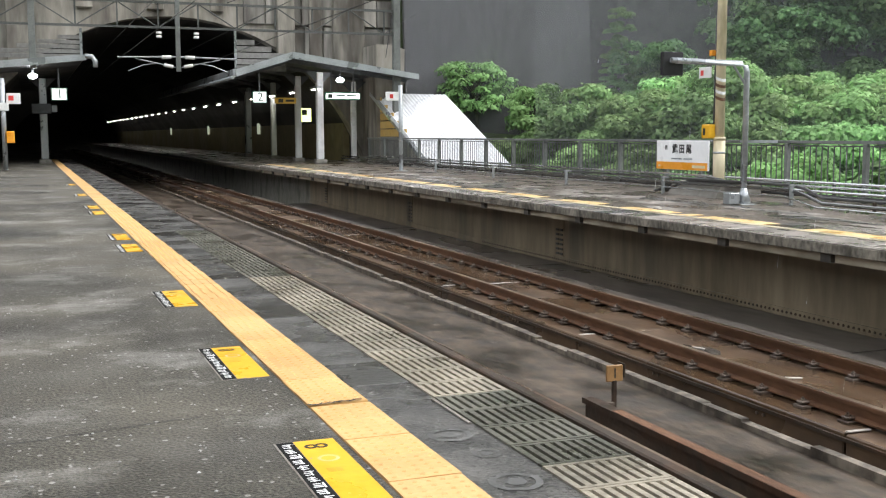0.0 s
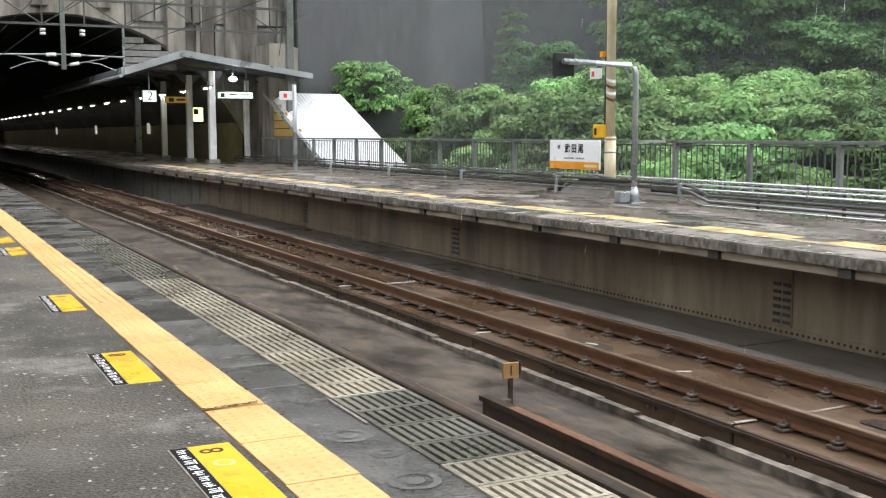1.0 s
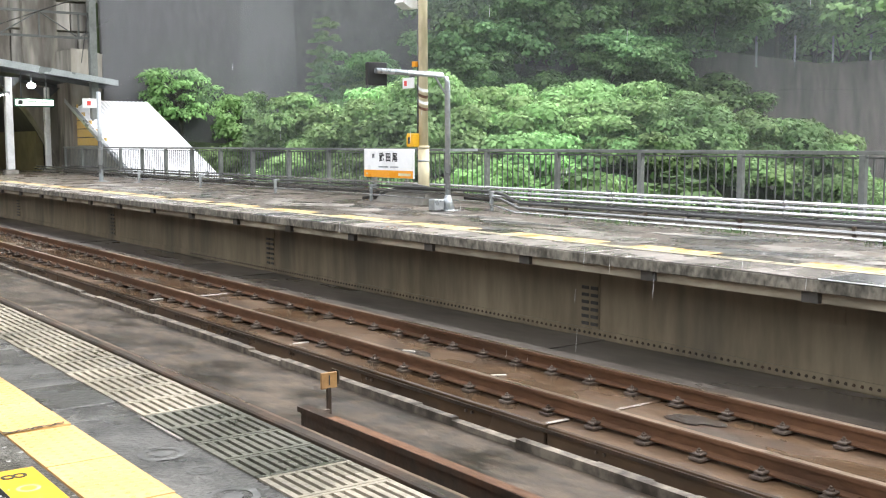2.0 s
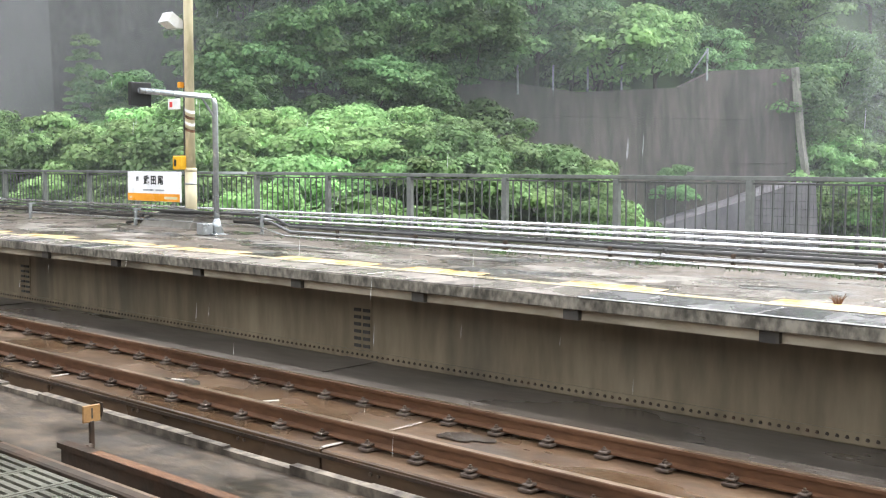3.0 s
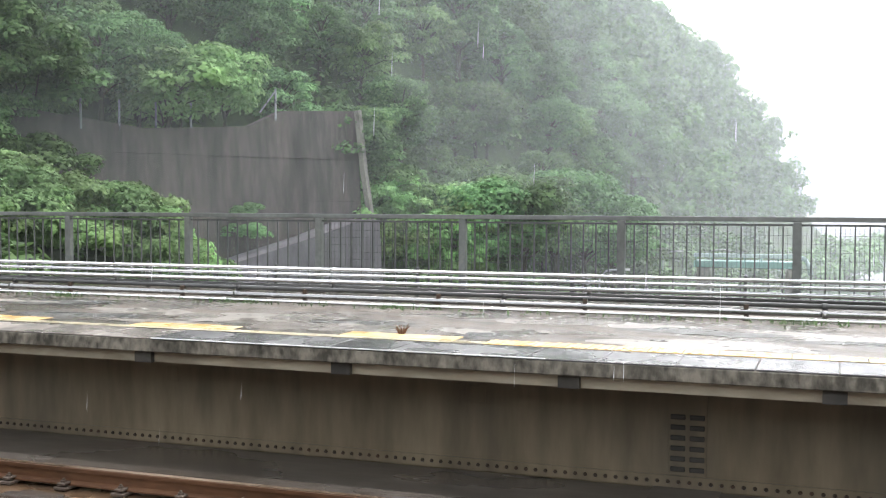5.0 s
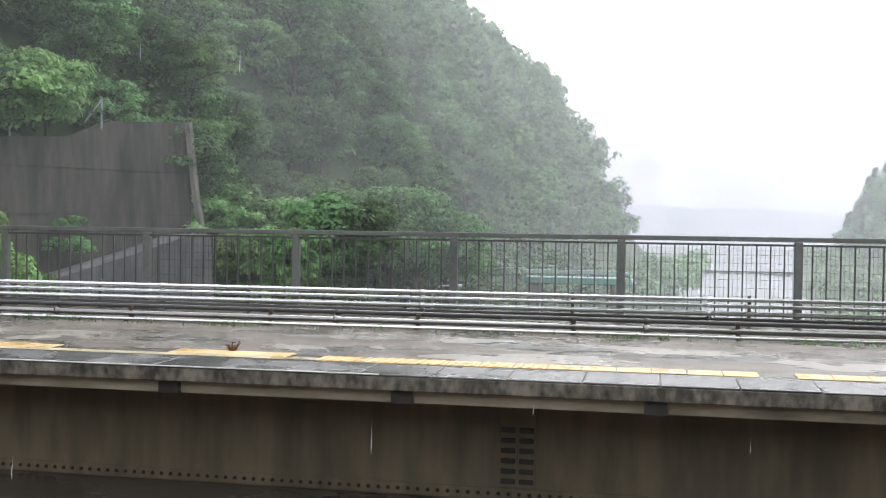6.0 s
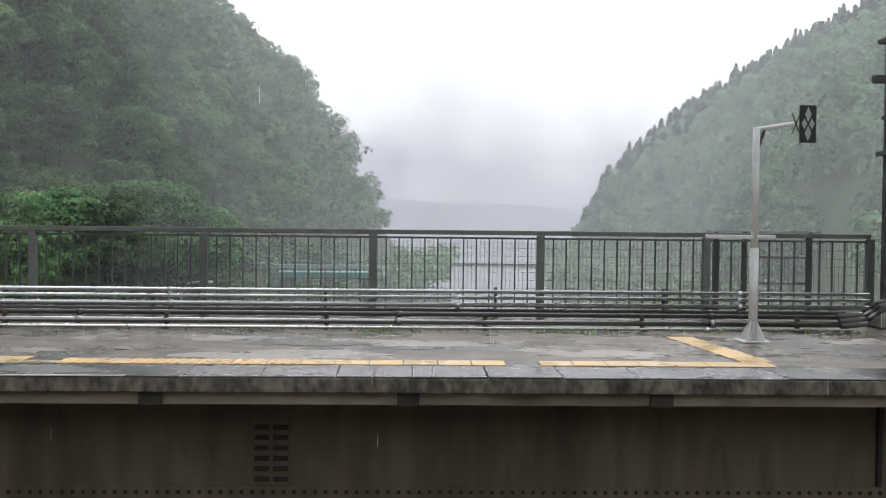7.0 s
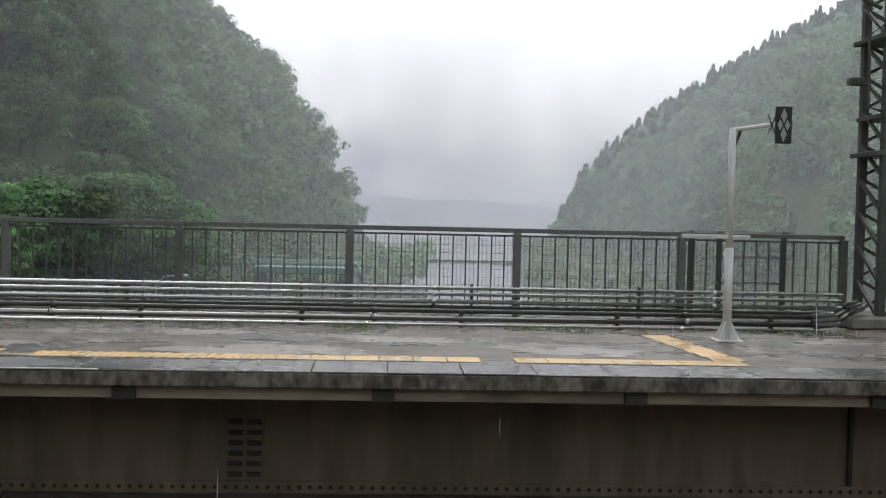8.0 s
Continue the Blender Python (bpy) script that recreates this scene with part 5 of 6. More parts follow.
t = thing("arm_pole", "galvanised pole with a bent arm and a black box", "pole", pose(11.98, 16.3, 0))
part("shaft", tube(B(), [(0, 0, 0.1), (0, 0, 2.36), (-0.03, 0, 2.45), (-0.12, 0, 2.50), (-1.56, 0, 2.53)], 0.052, 12), GALV, t)
part("brace", tube(B(), [(0, 0, 2.1), (-0.3, 0, 2.49)], 0.02, 6), GALV, t)
part("flared_foot", tube(B(), [(0, 0, 0), (0, 0, 0.30)], 0.14, 10, r1=0.055), GALV, t)
part("foot_plate", box(B(), -0.16, 0.16, -0.16, 0.16, 0, 0.02, 0.004), GALV, t)
part("junction_box", box(B(), -0.36, -0.14, -0.08, 0.12, 0.02, 0.22, 0.01), GALV, t)
part("crossbar", box(B(), -0.03, 0.75, 0.06, 0.10, 1.10, 1.15), GALV, t)
part("black_box", box(B(), -1.68, -1.28, 0.06, 0.16, 2.28, 2.68, 0.01), BLACK, t, "flat black box on the arm's end")

DIAMOND = ramp_mat("pale_grey_lattice", (0.30, 0.34, 0.32), (0.40, 0.44, 0.42), 0.5, 20, 2, 0.05)
t = thing("white_pole", "white pole with an arm carrying a black lattice marker", "pole", pose(11.49, -3.73, 0))
part("lower_shaft", tube(B(), [(0, 0, 0.02), (0, 0, 1.0)], 0.048, 12), WHITE, t)
part("upper_shaft", tube(B(), [(0, 0, 1.0), (0, 0, 2.28)], 0.038, 12), WHITE, t)
part("arm", tube(B(), [(0, 0.02, 2.26), (0, -0.40, 2.33)], 0.026, 6), WHITE, t)
part("brace", tube(B(), [(0, -0.01, 2.05), (0, -0.09, 2.27)], 0.018, 6), STEEL_DARK, t)
for a in range(4):
    part("foot_fin", prism(B(), [(0.0, 0.02), (0.15, 0.02), (0.045, 0.22), (0.0, 0.22)], -0.008, 0.008), WHITE, t, at=pose(0, 0, 0, 0, 0, 45 + a * 90))
part("foot_plate", box(B(), -0.15, 0.15, -0.15, 0.15, 0, 0.018, 0.004), WHITE, t)
part("crossbar", box(B(), -0.03, 0.03, -0.22, 0.52, 1.10, 1.14, 0.006), WHITE, t)
mk = part("marker_board", box(B(), -0.012, 0.012, -0.64, -0.46, 2.13, 2.53, 0.004), BLACK, t, "black board with pale diamonds")
for dy, dz, h, w in ((0, 0.10, 0.085, 0.035), (0, -0.10, 0.085, 0.035), (-0.04, 0.0, 0.06, 0.03), (0.04, 0.0, 0.06, 0.03)):
    bm = B()
    v = [bm.verts.new((xx, -0.55 + dy + a, 2.33 + dz + b)) for xx in (-0.014, -0.013) for a, b in ((w, 0), (0, h), (-w, 0), (0, -h))]
    bm.faces.new(v[:4])
    bm.faces.new(v[4:][::-1])
    for i in range(4):
        bm.faces.new((v[i], v[(i + 1) % 4], v[4 + (i + 1) % 4], v[4 + i]))
    part("diamond", bm, DIAMOND, mk)
for s in (-1, 1):
    part("cross_brace", tube(B(), [(0, -0.38, 2.33 + s * 0.11), (0, -0.47, 2.33 - s * 0.11)], 0.008, 5), STEEL_DARK, t)

t = thing("lattice_tower", "dark grey riveted lattice mast beside the platform end", "mast", pose(13.62, -6.66, 0))
for x in (-0.32, 0.32):
    for y in (-0.40, 0.40):
        part("leg", box(B(), x - 0.05, x + 0.05, y - 0.05, y + 0.05, 0.1, 9.0, 0.006), FENCE_DARK, t)
k = 0
z = 0.15
while z < 8.5:
    for fx in (-0.36, 0.36):
        part("lacing", tube(B(), [(fx, -0.40, z), (fx, 0.40, z + 0.42)], 0.028, 4), FENCE_DARK, t)
        part("lacing", tube(B(), [(fx, 0.40, z), (fx, -0.40, z + 0.42)], 0.028, 4), FENCE_DARK, t)
    for fy in (-0.44, 0.44):
        part("lacing", tube(B(), [(-0.32, fy, z), (0.32, fy, z + 0.42)], 0.028, 4), FENCE_DARK, t)
    z += 0.44
    k += 1
for z in (2.15, 2.62, 3.6):
    part("batten_plate", box(B(), -0.40, 0.40, -0.46, 0.54 if z != 2.62 else 0.47, z, z + 0.06, 0.006), FENCE_DARK, t)
part("white_plate", box(B(), -0.42, -0.40, 0.0, 0.36, 1.62, 1.84, 0.004), WHITE, t)
part("plate_marks", box(box(box(B(), -0.426, -0.422, 0.24, 0.30, 1.73, 1.79), -0.426, -0.422, 0.24, 0.30, 1.65, 1.71), -0.426, -0.422, 0.14, 0.20, 1.70, 1.76), INK, t)
part("bracket_frame", tube(B(), [(-0.3, 0.45, 2.7), (-0.3, 0.62, 2.75), (-0.3, 0.64, 3.65), (-0.3, 0.42, 3.8)], 0.018, 6), FENCE_DARK, t)
part("camera_box", box(B(), -0.06, 0.06, 0.52, 0.76, 3.05, 3.15, 0.01), FENCE_DARK, t)
lp = part("lamp_arm", tube(B(), [(-0.2, 0.45, 4.0), (-0.2, 0.9, 4.2)], 0.025, 6), FENCE_DARK, t)
part("lamp_head", box(B(), -0.32, -0.08, 0.62, 1.0, 4.13, 4.20, 0.02), WHITE, t)
tagged(part("tower_base", box(B(), 12.95, 14.6, -7.6, -5.75, 0.0, 0.14, 0.02), CONCRETE), "low concrete base under the lattice mast", "concrete base")
for i in range(3):
    ob = thing("cable", "dark cable pipe bending up on to the mast base", "cable", group="cables at the mast")
    part("sheath", tube(B(), [(12.5 + 0.06 * i, -5.1, 0.07 + 0.05 * i), (12.55 + 0.08 * i, -5.4, 0.10 + 0.05 * i), (12.9 + 0.1 * i, -5.75, 0.22 + 0.03 * i), (13.4, -6.1 + 0.05 * i, 0.24 + 0.03 * i)], 0.035, 7), PIPE_DARK, ob)

t = thing("access_gate", "dark steel access frame behind the railing", "gate", pose(14.75, -5.0, 0))
for y in (-0.55, 0.35, 0.75):
    part("upright", box(B(), -0.04, 0.04, y - 0.03, y + 0.03, -0.5, 1.14), FENCE_DARK, t)
for z, y0, y1 in ((1.12, -0.7, 0.85), (0.78, -0.5, 0.4), (0.42, -0.5, 0.4)):
    part("bar", box(B(), -0.02, 0.02, y0, y1, z, z + 0.035), GALV, t)


# ---- hillside: walls, trees, vines ----
def ribbon(name, pts, lean, thick, material, label, kind="structure"):
    """A wall along plan points (x, y, z_low, z_high) that leans back by `lean` metres for each metre of height."""
    bm = B()
    rows = []
    for i, (x, y, z0, z1) in enumerate(pts):
        ax, ay = pts[max(i - 1, 0)][:2]
        bx, by = pts[min(i + 1, len(pts) - 1)][:2]
        d = Vector((bx - ax, by - ay, 0)).normalized()
        nrm = Vector((-d.y, d.x, 0))
        p0, p1 = Vector((x, y, z0)), Vector((x, y, z1)) + nrm * lean * (z1 - z0)
        rows.append([bm.verts.new(p) for p in (p0, p1, p1 + nrm * thick, p0 + nrm * thick)])
    for a, b in zip(rows, rows[1:]):
        for k in range(4):
            bm.faces.new((a[k], b[k], b[(k + 1) % 4], a[(k + 1) % 4]))
    bm.faces.new(rows[0][::-1])
    bm.faces.new(rows[-1])
    return tagged(part(name, bm, material), label, "retaining wall", kind=kind)


ribbon("wall_panel", [(16.2, 47.2, 2.0, 8.5), (17.3, 47.0, 1.5, 14), (24.9, 45.6, 1.0, 14)], 0.10, 0.5, PANEL, "dark smooth wet retaining wall beside the portal")
ribbon("wall_sprayed", [(24.3, 47.4, -2, 14), (29.0, 45.4, -2, 13), (32.0, 43.8, -2, 10), (38.5, 40.2, -2, 7)], 0.12, 0.5, SHOTCRETE, "rough dark sprayed concrete rock face")
brown = ribbon("wall_brown", [(40.5, 38.2, -9, 6.3), (43.0, 36.6, -9, 5.9), (48.5, 33.4, -9, 5.2), (54.0, 30.3, -9, 5.6), (56.0, 29.2, -9, 6.6), (60.8, 26.6, -9, 6.9)], 0.07, 0.6, BROWN_WALL, "tall brown wet retaining wall below the trees")
for z in (-1.2, 1.4, 3.9):
    pts = [Vector((x, y, z)) + Vector((0.485, 0.874, 0)) * (0.07 * (z + 9) - 0.02) for x, y in ((43.2, 36.5), (48.5, 33.4), (54.0, 30.3), (60.6, 26.7))]
    part("pour_joint", tube(B(), pts, 0.05, 4), BROWN_WALL, brown)
part("wall_coping", tube(B(), [(61.0, 27.4, 6.9), (61.1, 27.0, 3.0), (61.25, 26.4, -1.0), (61.4, 26.0, -6.0)], 0.25, 5), CONCRETE, brown, "pale concrete edge of the wall")
ribbon("wall_ramp", [(44.0, 31.5, -9, -4.5), (49.5, 28.9, -9, -1.9), (53.5, 26.2, -9, -0.6), (56.5, 24.7, -9, 0.25), (58.4, 24.2, -9, 0.3)], 0.08, 2.0, RAMP, "pale wet concrete ramp below the wall")
stairs = thing("hill_steps", "narrow concrete steps climbing the sprayed rock face", "steps", pose(36.2, 40.6, 0))
for k in range(16):
    part("step", box(B(), -0.5, 0.5, -0.2 + 0.07 * k, 0.5 + 0.07 * k, 0.6 + 0.42 * k, 0.78 + 0.42 * k, 0.02), ROCK, stairs)
t = thing("wall_fence", "thin grey posts and mesh on top of the brown wall", "fence", pose(0, 0, 0))
for x, y, z in ((46.0, 36.0, 5.5), (47.8, 35.0, 5.3), (49.6, 34.0, 5.3), (51.4, 33.0, 5.4), (55.8, 30.2, 6.5)):
    part("post", tube(B(), [(x, y, z - 0.5), (x, y, z + 1.3)], 0.06, 6), GALV, t)
part("stay", tube(B(), [(55.8, 30.2, 7.7), (54.9, 30.7, 6.4)], 0.05, 6), GALV, t)


def leaf_cloud(centres, leaf, seed, per, squash=0.8, droop=0.35, shell=0.55):
    """Leaves over clumps: centres of (x, y, z, radius). Each leaf is a small folded diamond. Returns vertices and faces."""
    g = np.random.default_rng(seed)
    P, S = [], []
    for x, y, z, r in centres:
        n = max(6, int(per * r * r))
        d = g.normal(size=(n, 3))
        d /= np.linalg.norm(d, axis=1)[:, None]
        d[:, 2] = np.where(d[:, 2] < -0.35, -d[:, 2], d[:, 2])
        rad = r * (shell + (1 - shell) * g.random(n) ** 0.5) * g.uniform(0.85, 1.15, n)
        p = d * rad[:, None]
        p[:, 2] *= squash
        P.append(p + np.array((x, y, z)))
        S.append(d)
    P, N = np.concatenate(P), np.concatenate(S)
    n = len(P)
    N = N + g.normal(scale=0.38, size=(n, 3)) + np.array((0, 0, 0.55))
    N /= np.linalg.norm(N, axis=1)[:, None]
    A = np.cross(N, g.normal(size=(n, 3)))
    A /= np.linalg.norm(A, axis=1)[:, None]
    Bv = np.cross(N, A)
    ln = leaf * g.uniform(0.6, 1.35, n)[:, None]
    wd = ln * g.uniform(0.42, 0.68, n)[:, None]
    tip = P + A * ln - np.array((0, 0, 1.0)) * ln * droop
    V = np.stack([P - A * ln * 0.6, P + Bv * wd - N * ln * 0.12, tip, P - Bv * wd - N * ln * 0.12], 1).reshape(-1, 3)
    F = np.arange(n * 4).reshape(-1, 4)
    return V, F


def leaf_mesh(name, V, F, material):
    me = bpy.data.meshes.new(name)
    me.vertices.add(len(V))
    me.vertices.foreach_set("co", V.astype(np.float32).ravel())
    me.loops.add(F.size)
    me.loops.foreach_set("vertex_index", F.astype(np.int32).ravel())
    me.polygons.add(len(F))
    me.polygons.foreach_set("loop_start", np.arange(0, F.size, 4, dtype=np.int32))
    me.update(calc_edges=True)
    me.validate()
    me.materials.append(material)
    return me


def tree_model(seed, height, spread, clumps, leaf, per, material, label, category="tree"):
    """A tapered trunk with limbs, and a crown of clumps with gaps; built at the origin."""
    g = random.Random(seed)
    t = thing("tree", label, category, group="trees on the hillside")
    bm = B()
    lean = Vector((g.uniform(-0.4, 0.4), g.uniform(-0.9, -0.2), 0))
    tube(bm, [Vector((0, 0, -1.5)), lean * 0.2 + Vector((0, 0, height * 0.3)), lean * 0.6 + Vector((0, 0, height * 0.6)), lean + Vector((0, 0, height * 0.85))], 0.028 * height, 7, r1=0.008 * height)
    cs = []
    for k in range(clumps):
        u = k / max(1, clumps - 1)
        a = k * 2.4 + g.uniform(-0.5, 0.5)
        zz = height * (0.42 + 0.55 * u)
        rr = spread * (0.30 + 0.85 * math.sin(math.pi * min(1, 0.18 + 0.80 * (1 - u)))) * g.uniform(0.55, 1.0) * (0.35 + 0.65 * (1 - u * 0.7))
        c = Vector((rr * math.cos(a), rr * math.sin(a), zz)) + lean * (0.3 + 0.7 * u)
        cs.append((c.x, c.y, c.z, spread * g.uniform(0.20, 0.42)))
        tube(bm, [lean * 0.5 * u + Vector((0, 0, zz * 0.75)), c * 0.6 + Vector((0, 0, zz * 0.36)), c], 0.008 * height, 5, r1=0.002 * height)
    part("trunk", bm, BARK, t)
    V, F = leaf_cloud(cs, leaf, seed, per, squash=0.5, droop=0.25)
    ob = new("crown", leaf_mesh("crown", V, F, material))
    ob.parent = t
    return t


def seat(x, y):
    return ground_z(x, y)


MODELS = [tree_model(11, 6.5, 3.0, 34, 0.155, 230, LEAF, "leafy broad tree on the steep hillside"),
          tree_model(12, 8.0, 3.4, 42, 0.17, 190, LEAF, "tall leafy tree on the steep hillside"),
          tree_model(13, 5.2, 2.8, 30, 0.15, 240, LEAF, "low spreading tree on the steep hillside"),
          tree_model(14, 7.2, 3.8, 38, 0.17, 170, LEAF, "spreading leafy tree on the steep hillside"),
          tree_model(15, 4.6, 2.6, 30, 0.145, 250, LEAF_BRIGHT, "light green young tree on the hillside")]
g = random.Random(31)
first = [True] * len(MODELS)


def plant(k, x, y, s, z=None):
    m = pose(x, y, seat(x, y) - 0.3 if z is None else z, 0, 0, g.uniform(0, 360)) @ Matrix.Diagonal((s, s, s * g.uniform(0.85, 1.15), 1))
    if first[k]:
        first[k] = False
        MODELS[k].matrix_basis = m
        return MODELS[k]
    ob = copy_thing(MODELS[k], Matrix.Identity(4))
    ob.matrix_basis = m
    return ob


def hill_trees():
    """Rows of trees stepping up the hill behind its foot, thinner and larger further along the valley."""
    x = 22.0
    while x < 128:
        for d in (2.6, 6.0, 10.0, 14.5, 20.0):
            if x < 36 and d < 6:
                continue
            if d > 14 and x < 30:
                continue
            xx, dd = x + g.uniform(-1.8, 1.8), d + g.uniform(-1.5, 1.5)
            if 41 < xx < 62 and dd < 3.4:
                dd += 2.0
            s = g.uniform(0.75, 1.15) * (1.0 + max(0, x - 60) * 0.002)
            k = g.choice((0, 1, 2, 3, 3, 0, 4)) if d < 8 else g.choice((0, 1, 3, 1, 3))
            plant(k, xx, toe(xx) + dd, s)
        x += 3.3 + max(0, x - 50) * 0.022


hill_trees()
# single trees that stand out: beside the stair roof, above the brown wall, on the slope beyond it
for k, x, y, s, z in ((4, 19.3, 46.0, 0.75, 0.9), (4, 21.0, 44.6, 0.6, 0.2), (4, 22.6, 43.6, 0.45, -0.2), (4, 45.4, 37.6, 0.8, 4.3), (4, 52.2, 34.0, 0.95, 4.6), (3, 50.0, 35.4, 0.7, 5.0), (4, 42.0, 39.0, 0.9, 4.6), (4, 67.0, 23.0, 0.9, -3.0), (4, 72.0, 21.5, 1.05, -3.2), (4, 77.0, 20.0, 0.95, -3.6), (2, 82.0, 19.0, 1.1, -3.6), (4, 88, 16.5, 1.2, -4.5),
                      (1, 68.0, 21.5, 1.1, -5.5), (3, 70.5, 19.5, 1.2, -5.5), (1, 73.0, 18.0, 1.2, -5.5), (4, 67.0, 24.0, 1.2, -3.5), (4, 70.0, 23.0, 1.25, -3.0), (3, 76.0, 16.5, 1.15, -5.8), (1, 79.0, 15.0, 1.1, -6.2), (4, 65.5, 22.3, 1.15, -4.5), (4, 72.0, 20.5, 1.3, -3.8), (4, 75.0, 18.4, 1.2, -4.6), (4, 50.4, 34.2, 1.45, 3.4), (4, 44.8, 37.6, 1.35, 3.4), (4, 54.0, 32.4, 1.1, 4.4), (3, 47.6, 36.0, 0.9, 4.6)):
    plant(k, x, y, s, z)


def shrub_model(seed, r, leaf, per, material, label, name="vine_mound"):
    gg = random.Random(seed)
    cs = []
    for k in range(16):
        a, q = gg.uniform(0, 6.28), r * math.sqrt(gg.random())
        cs.append((q * math.cos(a), q * math.sin(a), 0.55 * r * (1 - (q / r) ** 2) + gg.uniform(-0.15, 0.35) * r, r * gg.uniform(0.26, 0.42)))
    V, F = leaf_cloud(cs, leaf, seed, per, squash=0.6, droop=0.12)
    t = thing(name, label, "shrub", group="overgrown vine mounds")
    ob = new("leaves", leaf_mesh("leaves", V, F, material))
    ob.parent = t
    part("stem", tube(B(), [(0, 0, -0.6 * r), (0.2 * r, 0.1 * r, 0.0), (0.3 * r, 0.3 * r, 0.25 * r)], 0.05, 5, r1=0.012), BARK, t)
    return t


SHRUBS = [shrub_model(51, 2.2, 0.135, 400, LEAF_BRIGHT, "bright green vines covering the embankment"),
          shrub_model(52, 1.8, 0.13, 420, LEAF_BRIGHT, "dense bright vine leaves over the embankment"),
          shrub_model(53, 2.4, 0.14, 370, LEAF_BRIGHT, "tangled vines and bushes on the embankment"),
          shrub_model(54, 2.6, 0.17, 270, LEAF, "dark green bushes on the slope")]
s_first = [True] * 4


def shrub(k, x, y, z, s):
    m = pose(x, y, z, 0, 0, g.uniform(0, 360)) @ Matrix.Diagonal((s, s, s * g.uniform(0.8, 1.15), 1))
    if s_first[k]:
        s_first[k] = False
        SHRUBS[k].matrix_basis = m
        return
    copy_thing(SHRUBS[k], Matrix.Identity(4)).matrix_basis = m


for (ax, ay), (bx, by) in zip(BANK, BANK[1:]):
    steps = int(math.hypot(bx - ax, by - ay) / 1.25)
    for i in range(steps):
        t = i / steps
        for off in (-2.8, -1.0, 1.2, 3.4, 5.6):
            x, y = ax + (bx - ax) * t, ay + (by - ay) * t
            dx, dy = (by - ay), -(bx - ax)
            ln = math.hypot(dx, dy)
            xx, yy = x - dx / ln * off + g.uniform(-0.6, 0.6), y - dy / ln * off + g.uniform(-0.6, 0.6)
            if xx < 15.6 or (xx < 19.6 and yy > 33.5):
                continue
            shrub(g.choice((0, 1, 2)), xx, yy, ground_z(xx, yy) + g.uniform(0.0, 0.5) + 0.12 * max(0, off), g.uniform(0.7, 1.0))
for k in range(46):
    u = g.random()
    x, y = 20.0 - u + g.uniform(-2.2, 2.6), 31.0 - 12.5 * u + g.uniform(-0.6, 0.6)
    shrub(g.choice((0, 1, 2)), x, y, ground_z(x, y) + 0.45, g.uniform(0.45, 0.7))
# vines climbing the rock face and hanging by the dark panel
for k in range(34):
    x = 25.2 + g.random() * 14
    z = 0.2 + g.random() ** 1.5 * 5.5
    shrub(3 if z > 1.8 else g.choice((0, 1, 3)), x, toe(x) - 2.2 - g.random() * 1.5, z, g.uniform(0.55, 0.9))
for k in range(70):
    x = 31.0 + g.random() * 11
    shrub(3, x, toe(x) - 1.6 + g.uniform(-0.8, 0.6), 1.0 + g.random() * 11.0, g.uniform(0.6, 1.0))
for k in range(9):
    shrub(1, 25.3 + 0.09 * k, 44.9, 1.5 + k * 0.62, 0.34)
    shrub(0, 25.9 + 0.16 * k, 44.4, 1.0 + k * 0.42, 0.42)
# bright mound at the end of the embankment, and on the slope beside the brown wall
for k in range(30):
    u = g.random()
    x, y = 27.4 + 5.4 * u + g.uniform(-0.8, 0.8), 28.8 - 2.4 * u + g.uniform(-1.5, 1.5)
    shrub(g.choice((0, 1, 2)), x, y, 1.5 - 1.7 * u + g.uniform(-1.2, 0.2), g.uniform(0.7, 0.95))
for k in range(64):
    x = 61.8 + g.random() ** 1.2 * 17
    d = g.uniform(-8, 2.5)
    shrub(g.choice((0, 1, 2, 3)), x, toe(x) + d, ground_z(x, toe(x) + d) + 0.5, g.uniform(0.8, 1.35))
for x, y, z, s in ((47.5, 30.8, -3.2, 0.6), (48.8, 30.2, -2.6, 0.55), (52.5, 30.2, -0.6, 0.45), (52.9, 30.4, 0.6, 0.35), (44.8, 32.5, -3.2, 0.7)):
    shrub(3, x, y, z, s)
for k in range(16):
    x = 20.4 + g.random() * 3.5
    y = 37.0 + g.random() * 6.5
    shrub(g.choice((0, 1, 2)), x, y, max(-0.4, ground_z(x, y)) + g.uniform(-0.2, 0.9), g.uniform(0.7, 1.0))
MOUNDS = []


def mound(x, y, z, s):
    for _ in range(9):
        a, q = g.uniform(0, 6.28), 2.2 * s * math.sqrt(g.random())
        MOUNDS.append((x + q * math.cos(a), y + q * math.sin(a), z + g.uniform(0.1, 1.4) * s, g.uniform(0.55, 0.95) * s))


# undergrowth along the hill foot beyond the brown wall and on the river bank
for k in range(90):
    x = 62 + g.random() ** 1.3 * 38
    d = g.uniform(-10, 2.5)
    mound(x, toe(x) + d, ground_z(x, toe(x) + d) + 0.4, g.uniform(0.8, 1.3) * (1 + (x - 60) * 0.006))
for k in range(26):
    x = 17 + g.random() * 40
    y = 12 + g.random() * 12 - (x - 17) * 0.1
    mound(x, y, ground_z(x, y) + 0.5, g.uniform(0.8, 1.2))
for k in range(22):
    x = 36 + g.random() * 22
    y = toe(x) - 5.5 - g.random() * 4
    mound(x, y, max(ground_z(x, y), -6.0) + 0.2, g.uniform(0.6, 0.95))


def far_wood(name, spots, leaf, per, seed, material, label):
    V, F = leaf_cloud(spots, leaf, seed, per, squash=1.0, shell=0.7)
    return tagged(new(name, leaf_mesh(name, V, F, material)), label, "forest", kind="stuff")


